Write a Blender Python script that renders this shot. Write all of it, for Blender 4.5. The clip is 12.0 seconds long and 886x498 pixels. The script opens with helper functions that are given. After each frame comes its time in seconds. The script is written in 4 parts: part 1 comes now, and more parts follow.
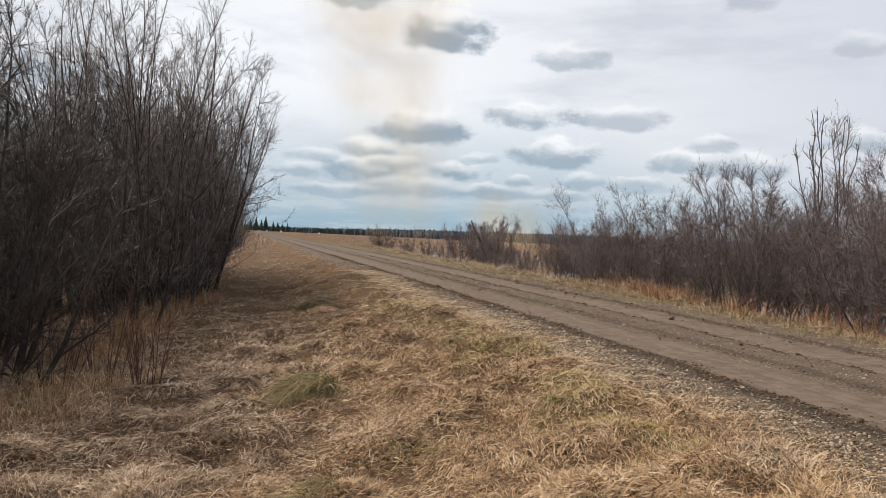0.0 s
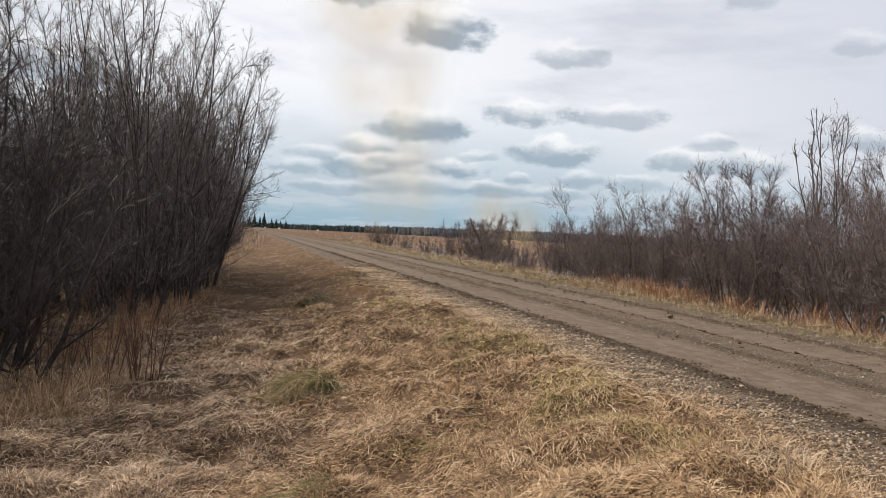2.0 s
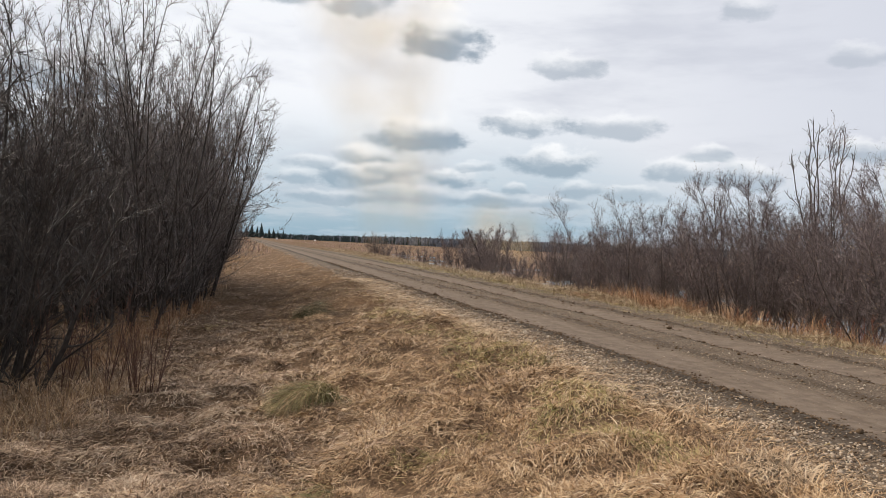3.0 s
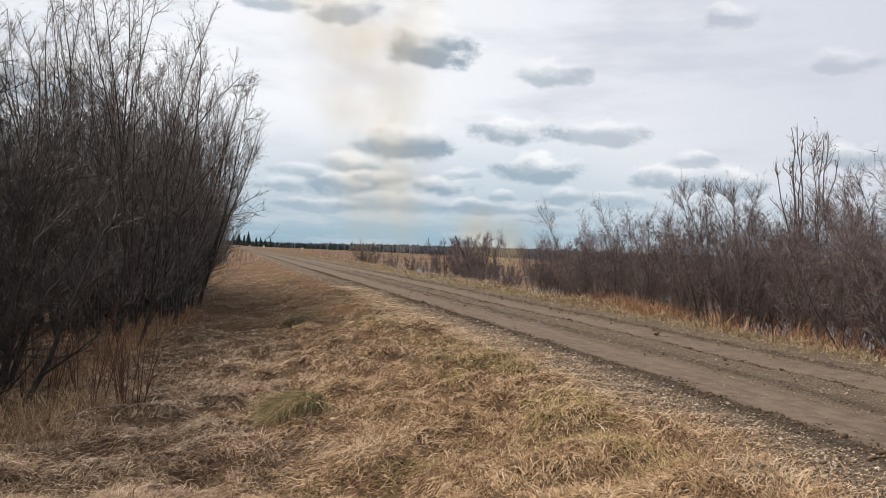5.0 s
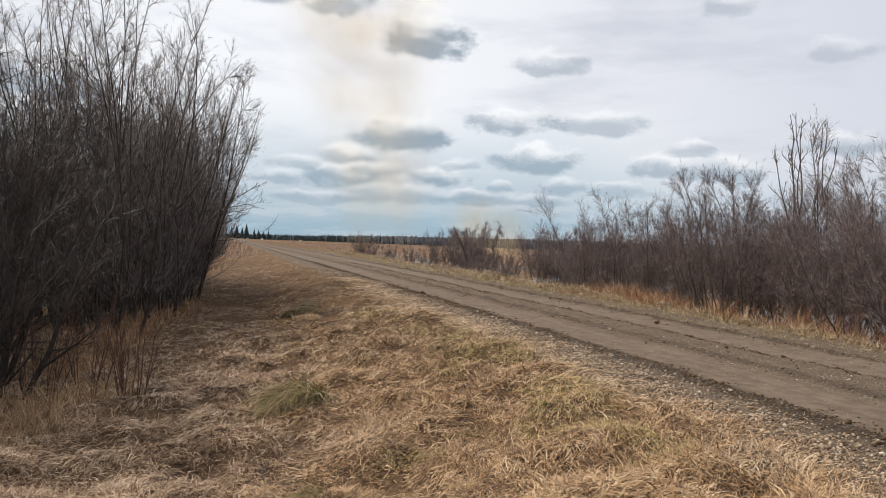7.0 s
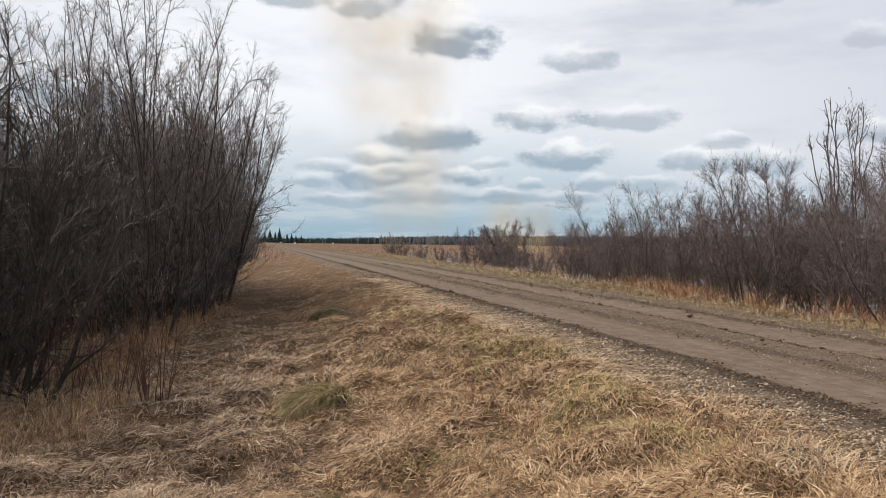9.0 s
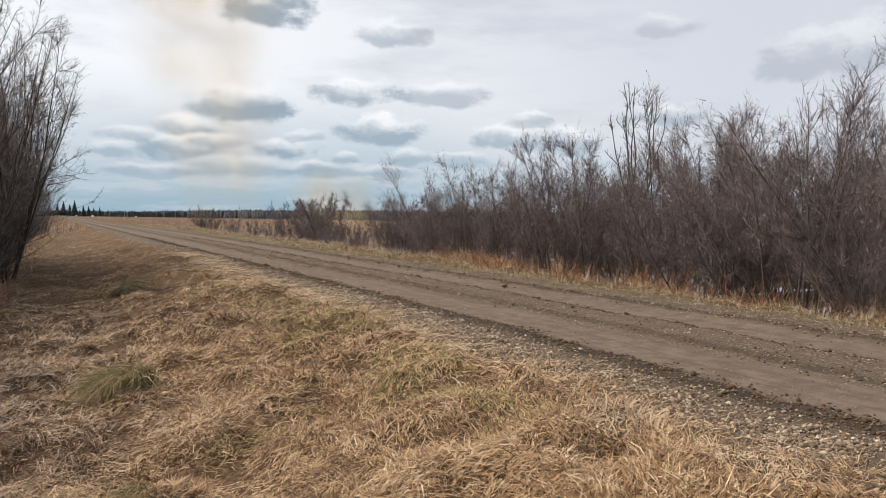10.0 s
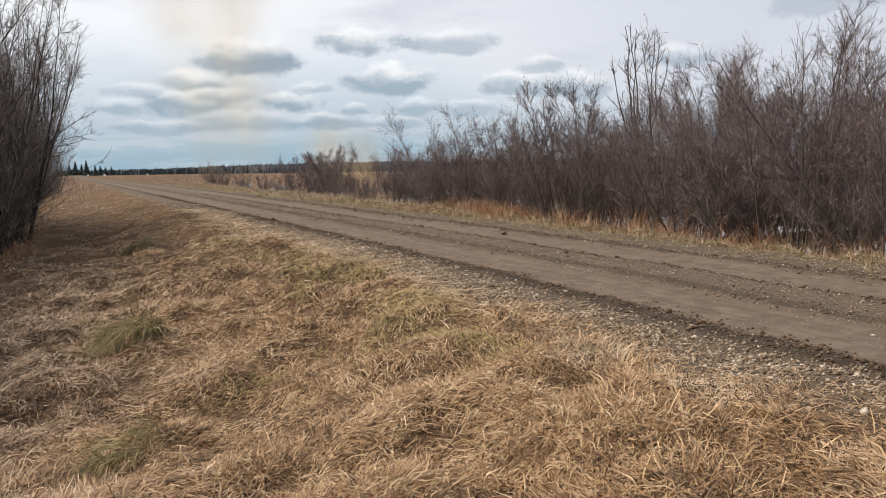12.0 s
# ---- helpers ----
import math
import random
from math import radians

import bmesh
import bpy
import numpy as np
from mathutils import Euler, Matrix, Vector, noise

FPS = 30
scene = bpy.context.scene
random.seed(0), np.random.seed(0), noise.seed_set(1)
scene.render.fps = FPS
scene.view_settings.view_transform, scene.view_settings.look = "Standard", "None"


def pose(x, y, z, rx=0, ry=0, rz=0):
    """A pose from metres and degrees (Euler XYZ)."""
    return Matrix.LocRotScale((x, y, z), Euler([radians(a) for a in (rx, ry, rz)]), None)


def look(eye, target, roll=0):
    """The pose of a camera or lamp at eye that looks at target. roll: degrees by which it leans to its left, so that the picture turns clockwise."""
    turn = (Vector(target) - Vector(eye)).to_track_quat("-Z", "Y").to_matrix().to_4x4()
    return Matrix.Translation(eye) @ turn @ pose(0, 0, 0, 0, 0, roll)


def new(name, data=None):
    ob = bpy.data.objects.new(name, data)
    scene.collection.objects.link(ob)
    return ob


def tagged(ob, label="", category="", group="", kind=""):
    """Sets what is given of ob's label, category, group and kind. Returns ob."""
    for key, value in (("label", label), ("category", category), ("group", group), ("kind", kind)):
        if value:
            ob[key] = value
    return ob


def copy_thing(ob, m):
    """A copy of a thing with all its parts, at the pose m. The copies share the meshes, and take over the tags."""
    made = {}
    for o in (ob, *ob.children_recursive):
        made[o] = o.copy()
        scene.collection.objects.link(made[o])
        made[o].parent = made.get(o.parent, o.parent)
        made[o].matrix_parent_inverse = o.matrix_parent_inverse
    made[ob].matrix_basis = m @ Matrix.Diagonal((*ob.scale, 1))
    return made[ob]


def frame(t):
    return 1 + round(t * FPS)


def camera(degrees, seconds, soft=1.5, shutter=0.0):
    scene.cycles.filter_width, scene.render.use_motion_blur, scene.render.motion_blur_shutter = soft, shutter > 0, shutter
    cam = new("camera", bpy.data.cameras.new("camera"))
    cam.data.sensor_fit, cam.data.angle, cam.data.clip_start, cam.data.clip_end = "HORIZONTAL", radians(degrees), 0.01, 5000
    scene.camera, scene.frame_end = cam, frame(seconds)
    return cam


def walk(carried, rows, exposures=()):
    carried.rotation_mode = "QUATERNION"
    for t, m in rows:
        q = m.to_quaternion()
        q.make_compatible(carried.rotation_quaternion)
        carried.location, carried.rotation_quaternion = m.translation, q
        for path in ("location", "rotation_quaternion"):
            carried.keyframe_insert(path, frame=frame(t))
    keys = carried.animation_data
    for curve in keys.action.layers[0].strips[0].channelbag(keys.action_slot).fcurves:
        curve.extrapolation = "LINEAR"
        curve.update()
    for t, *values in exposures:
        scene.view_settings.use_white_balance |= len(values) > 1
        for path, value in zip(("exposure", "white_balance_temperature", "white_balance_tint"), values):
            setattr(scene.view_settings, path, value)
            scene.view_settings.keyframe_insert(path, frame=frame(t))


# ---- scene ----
cam = camera(58.0, 12.0, soft=0.8)
PATH = [
    (0, pose(0.000, 0.000, 1.600, 89.15, -2.40, -11.60)),
    (0.5, pose(0.001, 0.008, 1.598, 89.08, -2.50, -11.61)),
    (1, pose(-0.002, 0.012, 1.596, 88.96, -2.58, -11.71)),
    (1.5, pose(-0.003, 0.009, 1.594, 88.97, -2.57, -11.68)),
    (2, pose(-0.006, 0.011, 1.597, 88.98, -2.62, -11.71)),
    (2.5, pose(-0.000, 0.021, 1.597, 88.82, -2.40, -11.69)),
    (3, pose(-0.036, 0.003, 1.610, 89.71, -2.63, -11.90)),
    (5, pose(-0.040, -0.019, 1.620, 90.27, -2.32, -12.78)),
    (5.5, pose(-0.046, -0.014, 1.615, 90.28, -2.24, -12.85)),
    (6, pose(-0.048, -0.010, 1.618, 89.93, -2.07, -12.81)),
    (6.5, pose(-0.050, 0.010, 1.604, 89.55, -1.88, -12.93)),
    (8.5, pose(0.033, 0.073, 1.595, 90.07, -1.48, -12.05)),
    (9, pose(0.086, 0.173, 1.573, 89.56, -0.38, -10.63)),
    (9.5, pose(0.080, 0.332, 1.545, 90.04, -0.91, -16.17)),
    (10, pose(0.097, 0.393, 1.527, 87.83, -0.60, -23.79)),
    (10.5, pose(0.136, 0.226, 1.538, 87.50, -0.93, -24.41)),
    (11, pose(0.144, 0.084, 1.563, 85.64, -0.57, -24.02)),
    (11.5, pose(0.146, 0.064, 1.550, 85.80, -0.50, -24.89)),
    (12, pose(0.147, 0.029, 1.548, 84.21, 1.03, -23.00)),
]
walk(cam, PATH)

# ---- world, sun, sky ----
SUN_AZ, SUN_EL = -62.0, 46.0          # degrees from the road's direction, and up
scene.view_settings.exposure = -0.06
world = bpy.data.worlds.new("sky")
scene.world = world
world.use_nodes = True


class Nodes:
    """Short calls for building a node tree."""

    def __init__(self, tree):
        self.tree = tree
        tree.nodes.clear()

    def add(self, kind, **settings):
        node = self.tree.nodes.new(kind)
        for key, value in settings.items():
            setattr(node, key, value)
        return node

    def put(self, socket, value):
        if isinstance(value, bpy.types.NodeSocket):
            self.tree.links.new(value, socket)
        elif isinstance(value, (tuple, list)) and len(value) == 3 and socket.type == "RGBA":
            socket.default_value = (*value, 1)
        else:
            socket.default_value = value

    def math(self, op, a, b=0.0, c=0.0, clamp=False):
        node = self.add("ShaderNodeMath", operation=op, use_clamp=clamp)
        for socket, value in zip(node.inputs, (a, b, c)):
            self.put(socket, value)
        return node.outputs[0]

    def ease(self, value, low, high, to_low=0.0, to_high=1.0):
        node = self.add("ShaderNodeMapRange", interpolation_type="SMOOTHSTEP")
        for socket, v in zip(node.inputs, (value, low, high, to_low, to_high)):
            self.put(socket, v)
        return node.outputs[0]

    def mix(self, factor, a, b, blend="MIX"):
        node = self.add("ShaderNodeMix", data_type="RGBA", blend_type=blend)
        self.put(node.inputs[0], factor)
        self.put(node.inputs[6], a)
        self.put(node.inputs[7], b)
        return node.outputs[2]

    def noise(self, vector, scale, detail=4.0, rough=0.55, warp=0.0):
        node = self.add("ShaderNodeTexNoise")
        if vector is not None:
            self.put(node.inputs["Vector"], vector)
        for key, v in (("Scale", scale), ("Detail", detail), ("Roughness", rough), ("Distortion", warp)):
            self.put(node.inputs[key], v)
        return node.outputs[0]

    def combine(self, x, y, z):
        node = self.add("ShaderNodeCombineXYZ")
        for socket, v in zip(node.inputs, (x, y, z)):
            self.put(socket, v)
        return node.outputs[0]


# the cumulus clouds: azimuth and elevation of the middle, half width, half height (degrees), greyness
CLOUDS = (
    (11.4, 14.2, 2.9, 1.9, 1.0), (4.7, 16.3, 2.6, 1.1, 0.75), (9.6, 7.4, 3.2, 1.6, 1.0), (6.1, 5.8, 2.2, 0.9, 0.9),
    (5.4, 4.5, 3.2, 1.1, 0.85), (17.3, 8.6, 3.1, 1.0, 0.8), (19.5, 6.0, 3.1, 1.1, 0.85), (23.8, 8.5, 2.9, 1.1, 0.6),
    (28.5, 5.6, 3.1, 1.0, 0.7), (29.8, 6.8, 1.6, 0.7, 0.55), (12.5, 4.6, 2.4, 1.0, 0.9), (9.6, 3.3, 5.6, 0.8, 0.6),
    (16.9, 4.0, 1.0, 0.5, 0.6), (1.2, 4.3, 1.9, 0.7, 0.6), (20.1, 12.6, 2.7, 0.9, 0.6), (21.3, 4.3, 1.9, 0.6, 0.6),
    (32.8, 5.3, 2.2, 1.0, 0.6), (39.1, 7.0, 2.5, 1.0, 0.6), (39.2, 13.0, 2.2, 0.8, 0.35), (32.0, 16.2, 1.6, 0.8, 0.45),
    (-0.3, 16.6, 3.4, 0.9, 0.7), (49.7, 10.4, 5.0, 2.0, 0.45), (-14.5, 9.7, 5.2, 1.8, 0.7), (55.0, 5.5, 4.0, 1.0, 0.5),
    (2.5, 5.3, 2.2, 0.6, 0.5), (8.0, 5.0, 2.0, 0.6, 0.6), (14.5, 3.2, 2.6, 0.6, 0.6), (4.0, 3.0, 3.0, 0.5, 0.55), (13.5, 5.6, 1.4, 0.5, 0.5), (19.0, 3.2, 2.4, 0.5, 0.5), (25.0, 4.0, 2.2, 0.6, 0.5),
)


def build_sky():
    n = Nodes(world.node_tree)
    out = n.add("ShaderNodeOutputWorld")
    back = n.add("ShaderNodeBackground")
    sky = n.add("ShaderNodeTexSky", sky_type="NISHITA", sun_disc=False, sun_elevation=radians(SUN_EL), sun_rotation=radians(SUN_AZ))
    way = n.add("ShaderNodeTexCoord").outputs["Generated"]
    split = n.add("ShaderNodeSeparateXYZ")
    n.put(split.inputs[0], way)
    x, y, z = split.outputs
    az = n.math("MULTIPLY", n.math("ARCTAN2", x, y), 180 / math.pi)
    el = n.math("MULTIPLY", n.math("ARCSINE", z), 180 / math.pi)
    flat = n.combine(n.math("MULTIPLY", az, 0.55), el, 0.0)
    big = n.math("SUBTRACT", n.noise(flat, 0.45, 3, 0.55), 0.5)
    fine = n.math("MULTIPLY", n.math("SUBTRACT", n.noise(flat, 1.1, 2, 0.5), 0.5), n.ease(el, 1.0, 9.0, 0.4, 1.0))
    lift = n.math("SUBTRACT", n.noise(n.combine(n.math("MULTIPLY", az, 0.55), el, 9.0), 0.7, 2, 0.5), 0.5)
    azw = n.math("MULTIPLY_ADD", big, 2.0, n.math("MULTIPLY_ADD", fine, 0.5, az))
    elw = n.math("MULTIPLY_ADD", lift, 0.8, el)
    # thin high overcast: white near the sun, lavender-grey away from it, blue-grey at the horizon
    toward = n.ease(az, 46.0, 6.0)
    aloft = n.mix(toward, (0.76, 0.78, 0.86), (1.04, 1.05, 1.08))
    white = n.mix(n.ease(el, -0.5, n.ease(az, 18.0, 32.0, 11.0, 6.5)), (0.33, 0.50, 0.63), aloft)
    veil = n.noise(n.combine(n.math("MULTIPLY", az, 0.25), el, 1.0), 0.22, 5, 0.6)
    white = n.mix(n.ease(veil, 0.45, 0.72, 0.0, 0.7), white, (0.66, 0.68, 0.76))
    white = n.mix(n.ease(el, 24.0, 60.0), white, (0.52, 0.56, 0.64))
    blue = n.mix(1.0, sky.outputs[0], (0.1, 0.1, 0.1), "MULTIPLY")
    base = n.mix(0.9, blue, white)
    low = n.math("MULTIPLY", n.ease(n.noise(n.combine(n.math("MULTIPLY", az, 0.16), el, 3.0), 0.9, 5, 0.65), 0.44, 0.6), n.ease(el, 10.0, 3.0))
    base = n.mix(n.math("MULTIPLY", low, 0.3), base, (0.74, 0.78, 0.82))
    shade = n.mix(n.ease(el, 2.0, 12.0), (0.33, 0.44, 0.535), (0.36, 0.43, 0.51))
    lit = n.mix(n.ease(el, 2.0, 7.0), (0.86, 0.9, 0.94), (1.08, 1.09, 1.1))
    billow = n.combine(n.math("MULTIPLY", az, 0.62), el, 7.0)
    puff = n.math("SUBTRACT", n.noise(billow, 0.75, 6, 0.58), 0.5)
    for a, e, w, h, dark in CLOUDS:
        u = n.math("DIVIDE", n.math("SUBTRACT", azw, a), w * 1.02)
        v = n.math("DIVIDE", n.math("SUBTRACT", elw, e), h * 1.12)
        # flat below, heaped above; white where the light falls, grey-blue beneath
        v2 = n.math("MULTIPLY", v, n.ease(v, -0.4, 0.4, 1.5, 0.9))
        d = n.math("ADD", n.math("SQRT", n.math("ADD", n.math("MULTIPLY", u, u), n.math("MULTIPLY", v2, v2))), n.math("MULTIPLY", puff, 1.9))
        tone = n.mix(n.ease(n.math("ADD", v, n.math("MULTIPLY", puff, 1.5)), 0.95, -0.1), lit, shade)
        base = n.mix(n.ease(d, 1.18, 0.58, 0.0, dark), base, tone)
    n.put(back.inputs[0], base)
    back.inputs[1].default_value = 1.0
    n.tree.links.new(back.outputs[0], out.inputs[0])


build_sky()
sun = new("sun", bpy.data.lights.new("sun", "SUN"))
sun.data.energy, sun.data.angle, sun.data.color = 4.2, radians(1.0), (1.0, 0.90, 0.76)
a, e = radians(SUN_AZ), radians(SUN_EL)
sun.matrix_world = look((0, 0, 40), (-math.sin(a) * math.cos(e), -math.cos(a) * math.cos(e), 40 - math.sin(e)))


# ---- materials ----
def material(name, build, rough=0.85, spec=0.25):
    m = bpy.data.materials.new(name)
    m.use_nodes = True
    n = Nodes(m.node_tree)
    out = n.add("ShaderNodeOutputMaterial")
    shader = n.add("ShaderNodeBsdfPrincipled")
    shader.inputs["Roughness"].default_value = rough
    shader.inputs["Specular IOR Level"].default_value = spec
    n.tree.links.new(shader.outputs[0], out.inputs[0])
    build(n, shader)
    return m


def ramp(n, factor, stops):
    node = n.add("ShaderNodeValToRGB")
    els = node.color_ramp.elements
    while len(els) < len(stops):
        els.new(0.5)
    for el, (p, c) in zip(els, stops):
        el.position, el.color = p, (*c, 1)
    n.put(node.inputs[0], factor)
    return node.outputs[0]


def relief(n, shader, height, strength, distance=0.02):
    node = n.add("ShaderNodeBump")
    node.inputs["Strength"].default_value, node.inputs["Distance"].default_value = strength, distance
    n.put(node.inputs["Height"], height)
    n.put(shader.inputs["Normal"], node.outputs[0])


def blades_of(stops, spread=0.38):
    """Blades, stalks or twigs: each island its own tone, drifting from place to place."""

    def build(n, s):
        g = n.add("ShaderNodeNewGeometry")
        place = n.ease(n.noise(g.outputs["Position"], 0.9, 3), 0.3, 0.7)
        tuft = n.ease(n.noise(g.outputs["Position"], 5.0, 2), 0.32, 0.68)
        drift = n.math("ADD", n.math("MULTIPLY", place, 0.4), n.math("MULTIPLY", tuft, 0.6))
        f = n.math("ADD", n.math("MULTIPLY", g.outputs["Random Per Island"], 1 - spread), n.math("MULTIPLY", drift, spread))
        n.put(s.inputs["Base Color"], ramp(n, f, stops))

    return build


def bark_of(dark, light, tint, glint=1.0):
    def build(n, s):
        g = n.add("ShaderNodeNewGeometry")
        grain = n.noise(g.outputs["Position"], 14, 4)
        c = n.mix(n.ease(grain, 0.35, 0.65), dark, light)
        c = n.mix(n.math("MULTIPLY", g.outputs["Random Per Island"], 0.6), c, tint)
        # a share of the shoots is coloured paler, as glints of sunlight
        pale = tuple(min(0.5, k * glint) for k in light)
        n.put(s.inputs["Base Color"], n.mix(n.ease(n.math("FRACT", n.math("MULTIPLY", g.outputs["Random Per Island"], 7.3)), 0.7, 0.95), c, pale))

    return build


def ground_build(n, s):
    p = n.add("ShaderNodeNewGeometry").outputs["Position"]
    wide = n.noise(p, 0.35, 4)
    mid = n.noise(p, 2.2, 5, 0.65)
    fine = n.noise(p, 26, 5, 0.7, 0.6)
    c = ramp(n, fine, ((0.25, (0.04, 0.026, 0.017)), (0.45, (0.12, 0.076, 0.045)), (0.6, (0.22, 0.14, 0.083)), (0.8, (0.40, 0.28, 0.175))))
    c = n.mix(n.ease(mid, 0.5, 0.75, 0.0, 0.6), c, (0.10, 0.062, 0.037))
    c = n.mix(n.ease(wide, 0.5, 0.7, 0.0, 0.45), c, (0.21, 0.12, 0.064))
    n.put(s.inputs["Base Color"], c)
    relief(n, s, n.math("ADD", fine, mid), 0.9, 0.05)


def road_build(n, s):
    uv = n.add("ShaderNodeUVMap").outputs[0]
    sp = n.add("ShaderNodeSeparateXYZ")
    n.put(sp.inputs[0], uv)
    p = n.add("ShaderNodeNewGeometry").outputs["Position"]
    across = n.math("MULTIPLY_ADD", n.math("SUBTRACT", n.noise(p, 0.7, 3), 0.5), 0.14, sp.outputs[0])
    fine = n.noise(p, 45, 5, 0.7)
    mid = n.noise(p, 5, 5, 0.65)
    streak = n.noise(n.combine(n.math("MULTIPLY", sp.outputs[0], 9.0), n.math("MULTIPLY", sp.outputs[1], 0.5), 0.0), 1.0, 4)
    smooth = n.math("MAXIMUM", n.math("MULTIPLY", n.ease(across, 3.95, 4.12), n.ease(across, 4.9, 4.62)),
                    n.math("MULTIPLY", n.ease(across, 5.7, 5.84), n.ease(across, 6.62, 6.4)))
    rough = n.mix(n.ease(fine, 0.35, 0.7), (0.072, 0.052, 0.036), (0.215, 0.16, 0.115))
    track = n.mix(n.ease(mid, 0.35, 0.65), (0.142, 0.106, 0.08), (0.22, 0.169, 0.129))
    track = n.mix(n.ease(fine, 0.4, 0.65, 0.0, 0.4), track, (0.12, 0.083, 0.055))
    c = n.mix(n.math("MULTIPLY", smooth, 0.9), rough, track)
    c = n.mix(n.ease(streak, 0.46, 0.66, 0.0, 0.5), c, (0.11, 0.08, 0.054))
    # dark loose soil lines; the first also carries the left lip's shaded side
    for at, wide, much in ((3.78, 0.27, 1.0), (4.98, 0.16, 0.6), (5.65, 0.15, 1.0), (6.66, 0.17, 0.8)):
        gap = n.math("ABSOLUTE", n.math("SUBTRACT", across, at))
        c = n.mix(n.math("MULTIPLY", n.ease(gap, wide, wide * 0.3), n.ease(mid, 0.3, 0.6, 0.65 * much, much)), c, (0.048, 0.034, 0.023))
    stones = n.add("ShaderNodeTexVoronoi", feature="F1")
    n.put(stones.inputs["Vector"], p)
    stones.inputs["Scale"].default_value = 34
    pebble = n.math("MULTIPLY", n.ease(stones.outputs["Distance"], 0.34, 0.2), n.ease(n.noise(p, 9, 3), 0.42, 0.58))
    pebble = n.math("MULTIPLY", pebble, n.math("SUBTRACT", 1.0, n.math("MULTIPLY", smooth, 0.75)))
    c = n.mix(n.math("MULTIPLY", pebble, 0.7), c, (0.33, 0.29, 0.235))
    n.put(s.inputs["Base Color"], c)
    relief(n, s, n.math("ADD", n.math("MULTIPLY_ADD", pebble, 0.8, fine), mid), 0.7, 0.02)


def stone_build(n, s):
    g = n.add("ShaderNodeNewGeometry")
    r = n.math("FRACT", n.math("ADD", g.outputs["Random Per Island"], n.add("ShaderNodeObjectInfo").outputs["Random"]))
    c = ramp(n, r, ((0.0, (0.11, 0.07, 0.042)), (0.35, (0.23, 0.156, 0.096)), (0.65, (0.36, 0.27, 0.19)), (0.9, (0.48, 0.38, 0.285)), (1.0, (0.7, 0.6, 0.48))))
    p = g.outputs["Position"]
    f = n.noise(p, 60, 4)
    n.put(s.inputs["Base Color"], n.mix(n.ease(f, 0.35, 0.7, 0.0, 0.5), c, (0.12, 0.095, 0.07)))
    relief(n, s, f, 0.4, 0.006)


def water_build(n, s):
    p = n.add("ShaderNodeNewGeometry").outputs["Position"]
    n.put(s.inputs["Base Color"], (0.02, 0.022, 0.02))
    s.inputs["IOR"].default_value = 1.33
    relief(n, s, n.noise(p, 3.0, 3), 0.05, 0.02)


M_ground = material("matted_dead_grass_soil", ground_build, 0.95, 0.1)
M_road = material("graded_dirt", road_build, 0.92, 0.2)
M_stone = material("gravel_stone", stone_build, 0.8, 0.3)
M_water = material("dark_marsh_water", water_build, 0.06, 0.5)
M_straw = material("dry_straw", blades_of(((0.0, (0.06, 0.031, 0.017)), (0.28, (0.2, 0.112, 0.054)), (0.52, (0.38, 0.234, 0.118)), (0.8, (0.6, 0.42, 0.245)), (1.0, (0.85, 0.69, 0.5)))), 0.55, 0.35)
M_greenstraw = material("greening_grass", blades_of(((0.0, (0.085, 0.076, 0.028)), (0.3, (0.2, 0.168, 0.058)), (0.6, (0.39, 0.305, 0.12)), (1.0, (0.62, 0.475, 0.25)))), 0.6, 0.3)
M_pale_strip = material("tan_verge_straw", blades_of(((0.0, (0.085, 0.062, 0.033)), (0.3, (0.225, 0.165, 0.09)), (0.6, (0.4, 0.3, 0.18)), (1.0, (0.64, 0.5, 0.34)))), 0.6, 0.3)
M_sedge = material("sedge_green", blades_of(((0.0, (0.042, 0.039, 0.016)), (0.4, (0.12, 0.11, 0.036)), (0.7, (0.26, 0.215, 0.08)), (1.0, (0.54, 0.43, 0.24)))), 0.6, 0.3)
M_weed = material("dark_green_weed", blades_of(((0.0, (0.03, 0.034, 0.014)), (0.5, (0.075, 0.082, 0.032)), (1.0, (0.2, 0.17, 0.08)))), 0.6, 0.3)
M_turf = material("grey_olive_turf", blades_of(((0.0, (0.065, 0.04, 0.025)), (0.34, (0.235, 0.15, 0.093)), (0.62, (0.46, 0.313, 0.2)), (0.86, (0.68, 0.525, 0.375)), (1.0, (0.8, 0.67, 0.5)))), 0.6, 0.3)
M_litter = material("rotted_litter", blades_of(((0.0, (0.03, 0.018, 0.011)), (0.5, (0.11, 0.066, 0.038)), (1.0, (0.33, 0.22, 0.132)))), 0.8, 0.15)
M_pale = material("pale_dead_grass", blades_of(((0.0, (0.26, 0.165, 0.095)), (0.5, (0.50, 0.355, 0.22)), (1.0, (0.76, 0.60, 0.42)))), 0.6, 0.3)
M_rust = material("rust_sedge", blades_of(((0.0, (0.14, 0.06, 0.03)), (0.4, (0.30, 0.15, 0.075)), (0.75, (0.46, 0.285, 0.15)), (1.0, (0.60, 0.44, 0.27)))), 0.65, 0.3)
M_bark_left = material("dark_willow_bark", bark_of((0.03, 0.024, 0.021), (0.088, 0.073, 0.063), (0.046, 0.036, 0.03)), 0.8, 0.3)
M_twig_left = material("grey_willow_twig", bark_of((0.08, 0.064, 0.058), (0.205, 0.173, 0.158), (0.115, 0.082, 0.07), 1.8), 0.55, 0.4)
# darker copies of willow bark and twig: the thicket's shade put into colour
M_bark_bush = material("shaded_bush_bark", bark_of((0.022, 0.018, 0.016), (0.07, 0.058, 0.05), (0.035, 0.028, 0.024)), 0.75, 0.3)
M_twig_bush = material("shaded_bush_twig", bark_of((0.028, 0.022, 0.02), (0.085, 0.07, 0.06), (0.045, 0.033, 0.027)), 0.6, 0.35)
